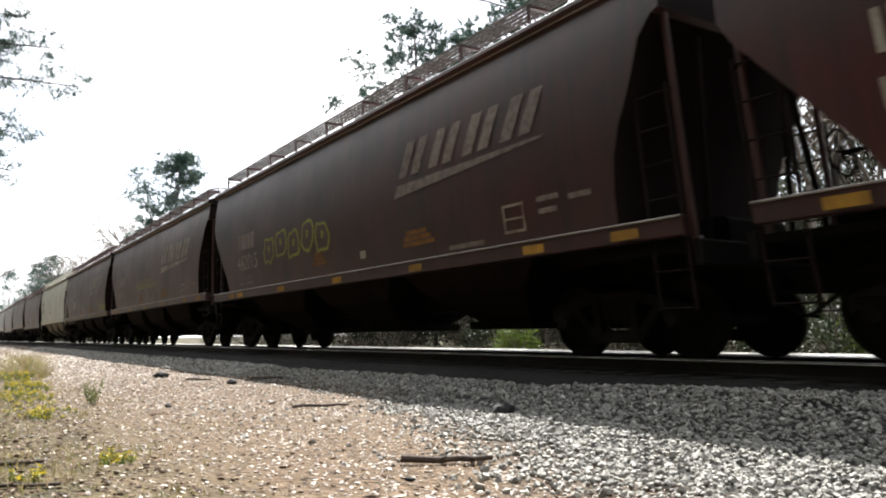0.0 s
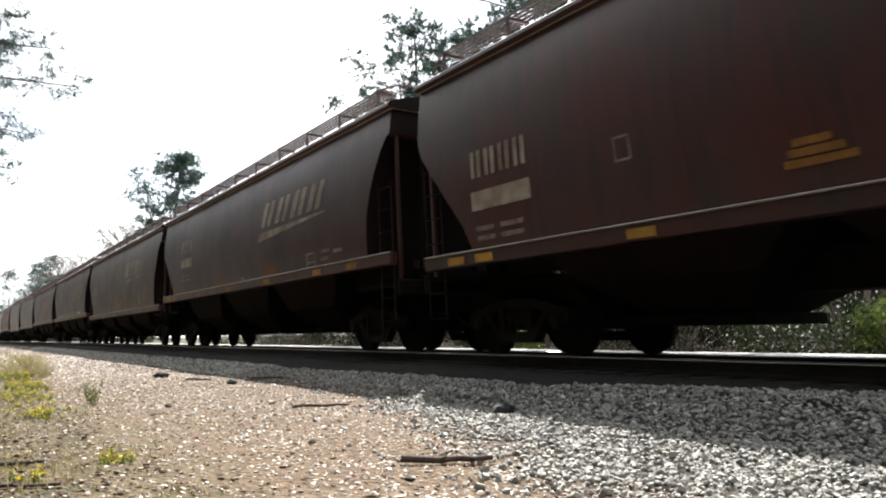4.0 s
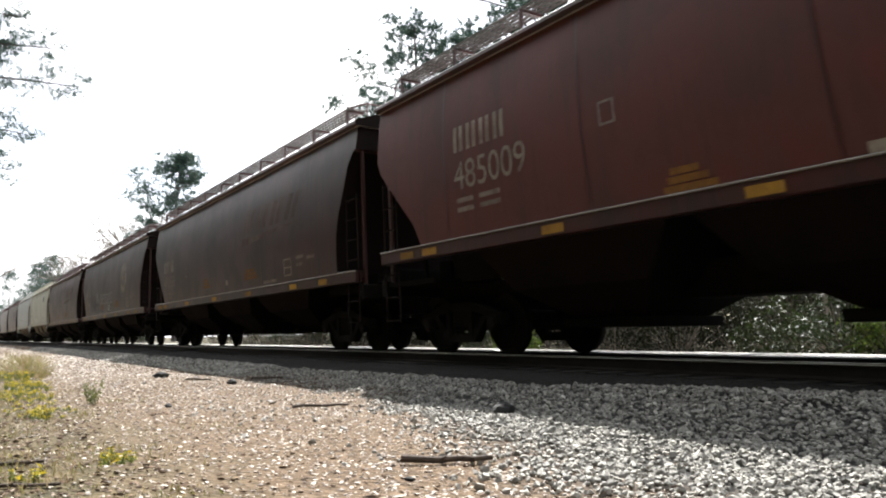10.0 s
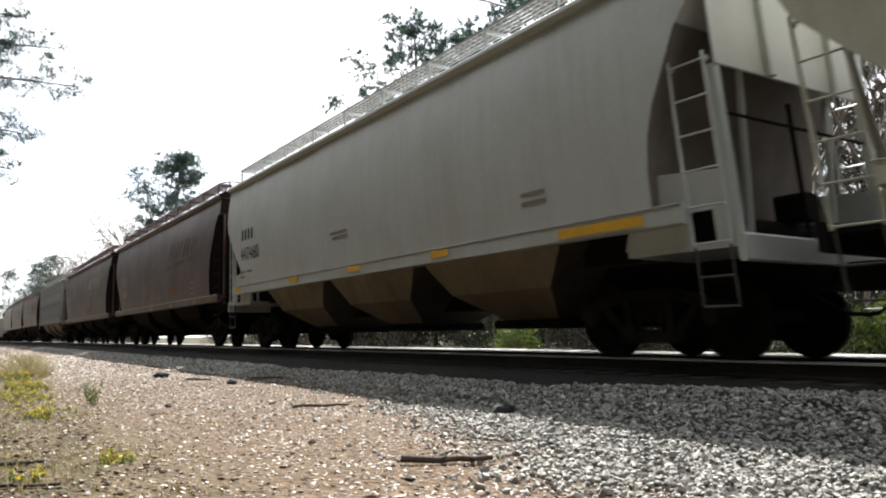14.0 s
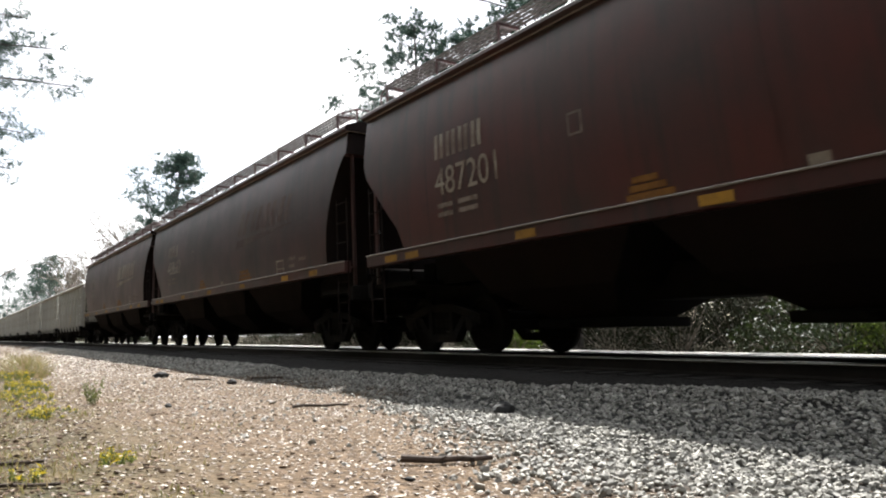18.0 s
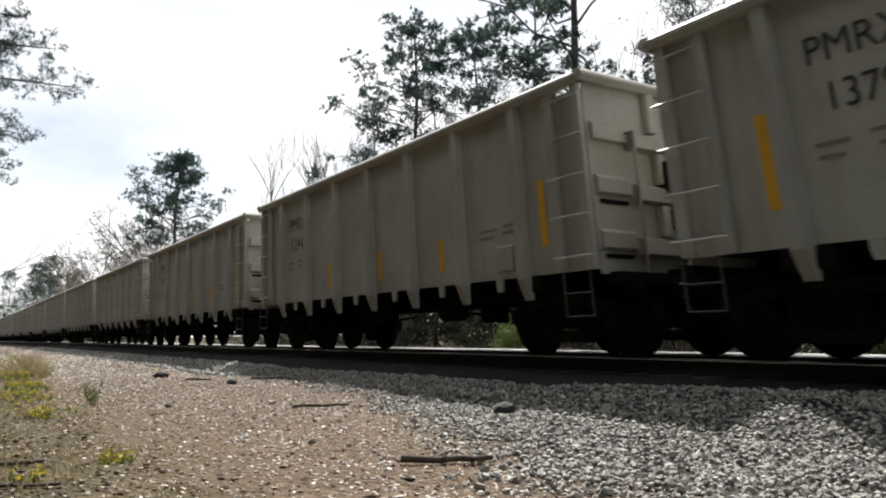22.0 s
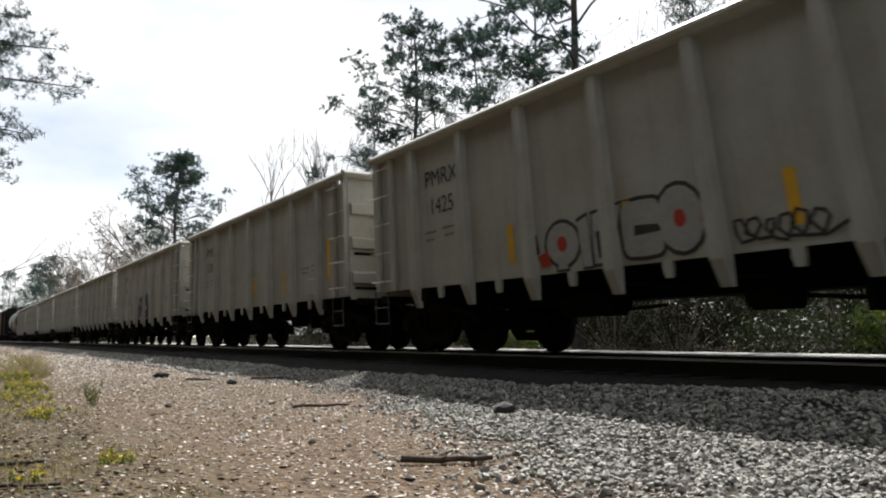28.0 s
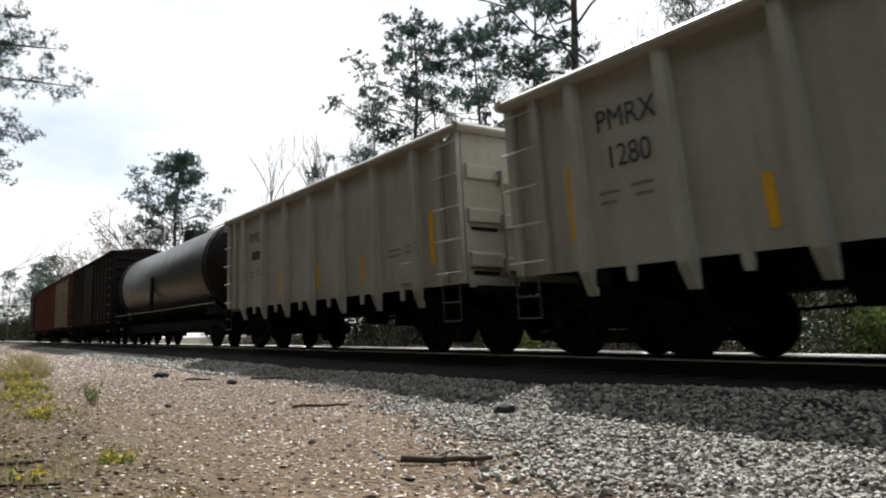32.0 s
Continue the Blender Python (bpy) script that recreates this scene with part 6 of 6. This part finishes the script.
def build_near_tree():
    """The broad pine on the camera's side whose branch ends hang into view."""
    rng, nr = random.Random(90), np.random.default_rng(90)
    t = new("roadside_pine")
    bm = bmesh.new()
    foot = Vector((-22.0, -3.6, 0.0))
    pts = [foot + Vector((0.02 * z, 0.03 * z, z)) for z in (0, 3, 6, 9, 12, 15)]
    limb(bm, pts, 0.34, 0.12, 9)
    part("trunk", bm, BARK, t)
    specs = ((5.3, (-21.6, 1.0, 5.0)), (5.9, (-22.2, 1.3, 6.1)), (6.8, (-21.8, 2.5, 7.45)), (7.4, (-21.5, 1.9, 8.3)), (8.3, (-22.0, 1.25, 9.2)), (9.0, (-21.4, 1.5, 10.2)), (4.6, (-22.4, 0.55, 4.3)), (7.9, (-22.9, 0.9, 8.8)), (6.3, (-23.0, 0.9, 6.8)))
    for z, tip in specs:
        bm = bmesh.new()
        a, b = foot + Vector((0, 0, z)), Vector(tip)
        mid = [a.lerp(b, w) + Vector((rng.uniform(-0.1, 0.1), 0, 0.25 * math.sin(math.pi * w))) for w in (0, 0.25, 0.5, 0.75, 1.0)]
        limb(bm, mid, 0.075, 0.012)
        centres = []
        for w in [0.3 + 0.7 * i / 30 for i in range(31)]:
            p = a.lerp(b, w) + Vector((0, 0, 0.25 * math.sin(math.pi * w)))
            for q in range(2):
                tipq = p + Vector((rng.uniform(-0.6, 0.6), rng.uniform(-0.35, 0.35), rng.uniform(-0.45, 0.35)))
                rod(bm, p, tipq, 0.008, 4, 0.004)
                if rng.random() < 0.95:
                    centres.append(tipq[:])
        br = part("branch", bm, BARK, t)
        SWAYING.append((br, a.copy(), z))
        v, f = tufts(centres, 126, 0.18, 0.105, 0.007, nr)
        raw("needles", v, f, NEEDLES, br)
    tagged(t, "drooping pine branches of a tree beside the path", "tree")
    return t


def build_sapling():
    """A leaning leafless sapling at the edge of the path."""
    rng = random.Random(44)
    t = new("leafless_sapling")
    foot = Vector((-12.1, -0.7, ground_height(-12.1, -0.7)))
    a = [foot, foot + Vector((0.05, 0.35, 0.75)), foot + Vector((0.0, 0.85, 1.25)), foot + Vector((0.05, 1.75, 1.86))]
    bm = bmesh.new()
    limb(bm, a, 0.016, 0.005)
    part("stem", bm, TWIG, t)
    for w, d in ((0.25, (0.1, 0.55, 0.25)), (0.55, (-0.1, 0.55, 0.12)), (0.75, (0.05, 0.3, 0.4)), (0.1, (0.0, 0.35, 0.45))):
        p = a[2].lerp(a[3], w)
        bm = bmesh.new()
        limb(bm, [p, p + Vector(d) * 0.55 + Vector((0, 0, 0.04)), p + Vector(d)], 0.007, 0.003, 4)
        part("twig", bm, TWIG, t)
    tagged(t, "thin leafless sapling leaning over the path's edge", "tree")


build_sapling()
build_woods()
build_sky_screen_woods()
build_verge_screen_woods()
build_near_tree()


# ---- ground plants and litter ----
def blades(name, places, material, height, width, seed, label, category):
    rng = np.random.default_rng(seed)
    vs, fs = [], []
    for x, y, s in places:
        z = ground_height(x, y)
        a = rng.uniform(0, 6.283)
        h, w = height * s * rng.uniform(0.5, 1.2), width * rng.uniform(0.7, 1.3)
        lx, ly = rng.normal(0, 0.9 * h), rng.normal(0, 0.9 * h)
        dx, dy = w * math.cos(a), w * math.sin(a)
        k = len(vs)
        vs += [(x - dx, y - dy, z - 0.01), (x + dx, y + dy, z - 0.01), (x + 0.35 * lx + 0.7 * dx, y + 0.35 * ly + 0.7 * dy, z + 0.6 * h), (x + 0.35 * lx - 0.7 * dx, y + 0.35 * ly - 0.7 * dy, z + 0.6 * h), (x + lx, y + ly, z + h)]
        fs += [(k, k + 1, k + 2, k + 3), (k + 3, k + 2, k + 4)]
    return tagged(raw(name, vs, fs, material), label, category, kind="stuff")


def build_plants():
    rng = random.Random(33)
    places = []
    for _ in range(30000):
        x = -3.4 - 34 * rng.random() ** 1.3
        y = rng.uniform(-1.0, 2.0)
        if noise.noise((x * 0.9, y * 1.4, 2.0)) + 0.5 * (0.8 - y) < rng.uniform(-0.25, 0.6):
            continue
        places.append((x, y, rng.uniform(0.4, 1.0)))
    blades("grass", places, GRASS, 0.06, 0.0045, 34, "sparse straw and green grass beside the path", "grass")
    places = []
    for _ in range(2600):
        x, y = -16 - 16 * rng.random(), rng.uniform(-0.6, 1.25)
        if noise.noise((x * 0.5, y * 1.1, 5.0)) > rng.uniform(-0.2, 0.5):
            places.append((x, y, rng.uniform(0.4, 1.0)))
    blades("tall_grass", places, GRASS, 0.24, 0.006, 35, "ragged brown and green grass at the edge of the path", "grass")
    places = []
    for _ in range(1500):
        x, y = -15.5 - 9.0 * rng.random(), 1.0 + rng.uniform(0, 0.45) + rng.gauss(0, 0.12)
        places.append((x, y + 0.05 * (-16 - x), rng.uniform(0.4, 1.0)))
    blades("verge_tussock", places, GRASS, 0.42, 0.009, 36, "thick tussock of straw and green grass at the verge", "grass")
    weeds = ((-9.2, 1.35, 0.34, 12, "spindly green weed growing out of the gravel", 0), (-4.7, 0.82, 0.07, 14, "low yellow-flowered weed in the dry litter", 1), (-13.0, 0.98, 0.10, 100, "mat of small yellow flowers", 1), (-10.8, 0.80, 0.08, 80, "mat of small yellow flowers", 1),
             (-7.9, 0.72, 0.08, 24, "low green weed with a few blossoms", 1), (-26.0, 1.05, 0.50, 40, "knee-high green weed at the edge of the path", 0), (-4.35, 0.36, 0.05, 10, "low yellow-flowered weed in the dry litter", 1), (-8.6, 0.78, 0.05, 36, "mat of small yellow flowers", 1), (-15.6, 0.95, 0.14, 110, "mat of small yellow flowers", 1))
    for i, (x, y, h, n, label, flower) in enumerate(weeds):
        r, nr = random.Random(100 + i), np.random.default_rng(100 + i)
        w = new("flowering_weed" if flower else "green_weed")
        spread = (0.75 if n > 30 else 0.12) if flower else (0.07 if h < 0.4 else 0.30)
        bm = bmesh.new()
        tips, mids = [], []
        for k in range(n):
            a, d = r.uniform(0, 6.283), spread * r.random() ** 0.5
            foot = Vector((d * math.cos(a) * 1.5, d * math.sin(a) * (0.42 if n > 30 else 0.8), -0.01))
            tip = foot + Vector((r.uniform(-0.35, 0.35) * h, r.uniform(-0.35, 0.35) * h, h * r.uniform(0.3, 1.15)))
            rod(bm, foot, tip, 0.0035, 4, 0.002)
            tips.append(tip[:])
            mids += [foot.lerp(tip, u)[:] for u in (0.3, 0.5, 0.7, 0.9)]
        tagged(part("stem_tangle", bm, WEED, w), kind="stuff")
        v, f = leaf_cloud(mids, 4, 0.02 + 0.05 * h, 0.012 + 0.028 * h, nr)
        raw("leaves", v, f, WEED, w)
        if flower:
            v, f = leaf_cloud(tips, 8, 0.03, 0.014, nr)
            raw("blossoms", v, f, BLOOM, w)
        stand(w, x, y, 0, label, "weed", sink=0.0)


def build_stick(x0, y0, x1, y1, r, label, seed, forks=1):
    rng = random.Random(seed)
    st = new("stick")
    a, b = Vector((x0, y0, ground_height(x0, y0) + r * 1.1)), Vector((x1, y1, ground_height(x1, y1) + r * 1.1))
    pts = [a.lerp(b, w) + Vector((rng.uniform(-1, 1), rng.uniform(-1, 1), rng.uniform(0, 1))) * r * 0.7 for w in (0, 0.2, 0.4, 0.6, 0.8, 1)]
    bm = bmesh.new()
    limb(bm, [p - a for p in pts], r, r * 0.65, 8)
    part("wood", bm, DEADWOOD, st)
    for k in range(forks):
        bm = bmesh.new()
        p = pts[2 + k] - a
        rod(bm, p, p + Vector((rng.uniform(-0.05, 0.05), rng.uniform(0.02, 0.06), 0.02)), r * 0.45, 5, r * 0.2)
        part("stub", bm, DEADWOOD, st)
    st.matrix_basis = Matrix.Translation(a)
    tagged(st, label, "stick")


def build_clod(x, y, s, label, seed):
    rng = random.Random(seed)
    bm = bmesh.new()
    bmesh.ops.create_icosphere(bm, subdivisions=2, radius=1.0)
    for v in bm.verts:
        k = 1 + 0.28 * noise.noise(v.co * 1.6 + Vector((seed, 0, 0)))
        v.co = Vector((v.co.x * s * k, v.co.y * s * 0.7 * k, v.co.z * s * 0.5 * k))
    c = part("dark_stone", bm, CLOD, None)
    c.matrix_basis = pose(x, y, ground_height(x, y) + 0.3 * s, 0, 0, rng.uniform(0, 360))
    tagged(c, label, "stone")


build_plants()
build_stick(-3.74, 2.14, -3.50, 2.61, 0.023, "short thick dead stick lying on the gravel", 1)
build_stick(-7.27, 2.90, -7.12, 3.45, 0.018, "bark-stripped dead stick lying on the gravel", 2, 2)
build_stick(-4.98, 0.18, -4.83, 0.47, 0.014, "thin dead twig in the dry grass", 3)
build_stick(-4.26, 0.12, -4.05, 0.46, 0.012, "thin dead twig in the dry grass", 4)
build_stick(-12.70, 3.25, -12.45, 3.60, 0.018, "thin dead twig on the stones", 5)
build_stick(-12.3, 4.2, -11.6, 4.5, 0.02, "thin dead branch on the stone bank", 6)
build_clod(-5.37, 4.14, 0.135, "black lump of slag on the ballast bank", 7)
build_clod(-13.8, 3.1, 0.13, "dark flat stone on the path", 8)
build_clod(-11.6, 3.66, 0.11, "dark flat stone on the path", 9)
build_clod(-3.36, 1.98, 0.028, "small dark pebble on the path", 10)
build_clod(-8.1, 1.9, 0.05, "small dark pebble on the path", 12)


# ---- movement ----
def motions():
    times = [4.0 * i for i in range(9)]
    for car, mid in TRAIN:
        walk(car, [(t, pose(mid + SPEED * t, TRACK_Y, RAIL_Z)) for t in times])
    # branch ends stir in the wind
    for br, foot, z in SWAYING:
        rows = []
        for i in range(33):
            a = 0.7 * math.sin(1.9 * i + z) + 0.5 * math.sin(0.8 * i + 2 * z)
            rows.append((float(i), Matrix.Translation(foot) @ pose(0, 0, 0, 0.5 * a, 0.3 * a, a) @ Matrix.Translation(-foot)))
        walk(br, rows)
    # wheels roll with the train: the first of each axle is keyed, the others share its keys
    rolling = {}
    turn = math.degrees(SPEED / WHEEL_R)
    for car, _ in TRAIN:
        for w in car.children_recursive:
            if "axle" not in w:
                continue
            ax = w["axle"]
            if ax not in rolling:
                walk(w, [(i / FPS, pose(ax, 0, WHEEL_R, 0, (turn * i / FPS) % 360, 0)) for i in range(32 * FPS + 1)])
                rolling[ax] = w.animation_data
            else:
                w.rotation_mode = "QUATERNION"
                w.animation_data_create()
                w.animation_data.action = rolling[ax].action
                w.animation_data.action_slot = rolling[ax].action_slot


motions()
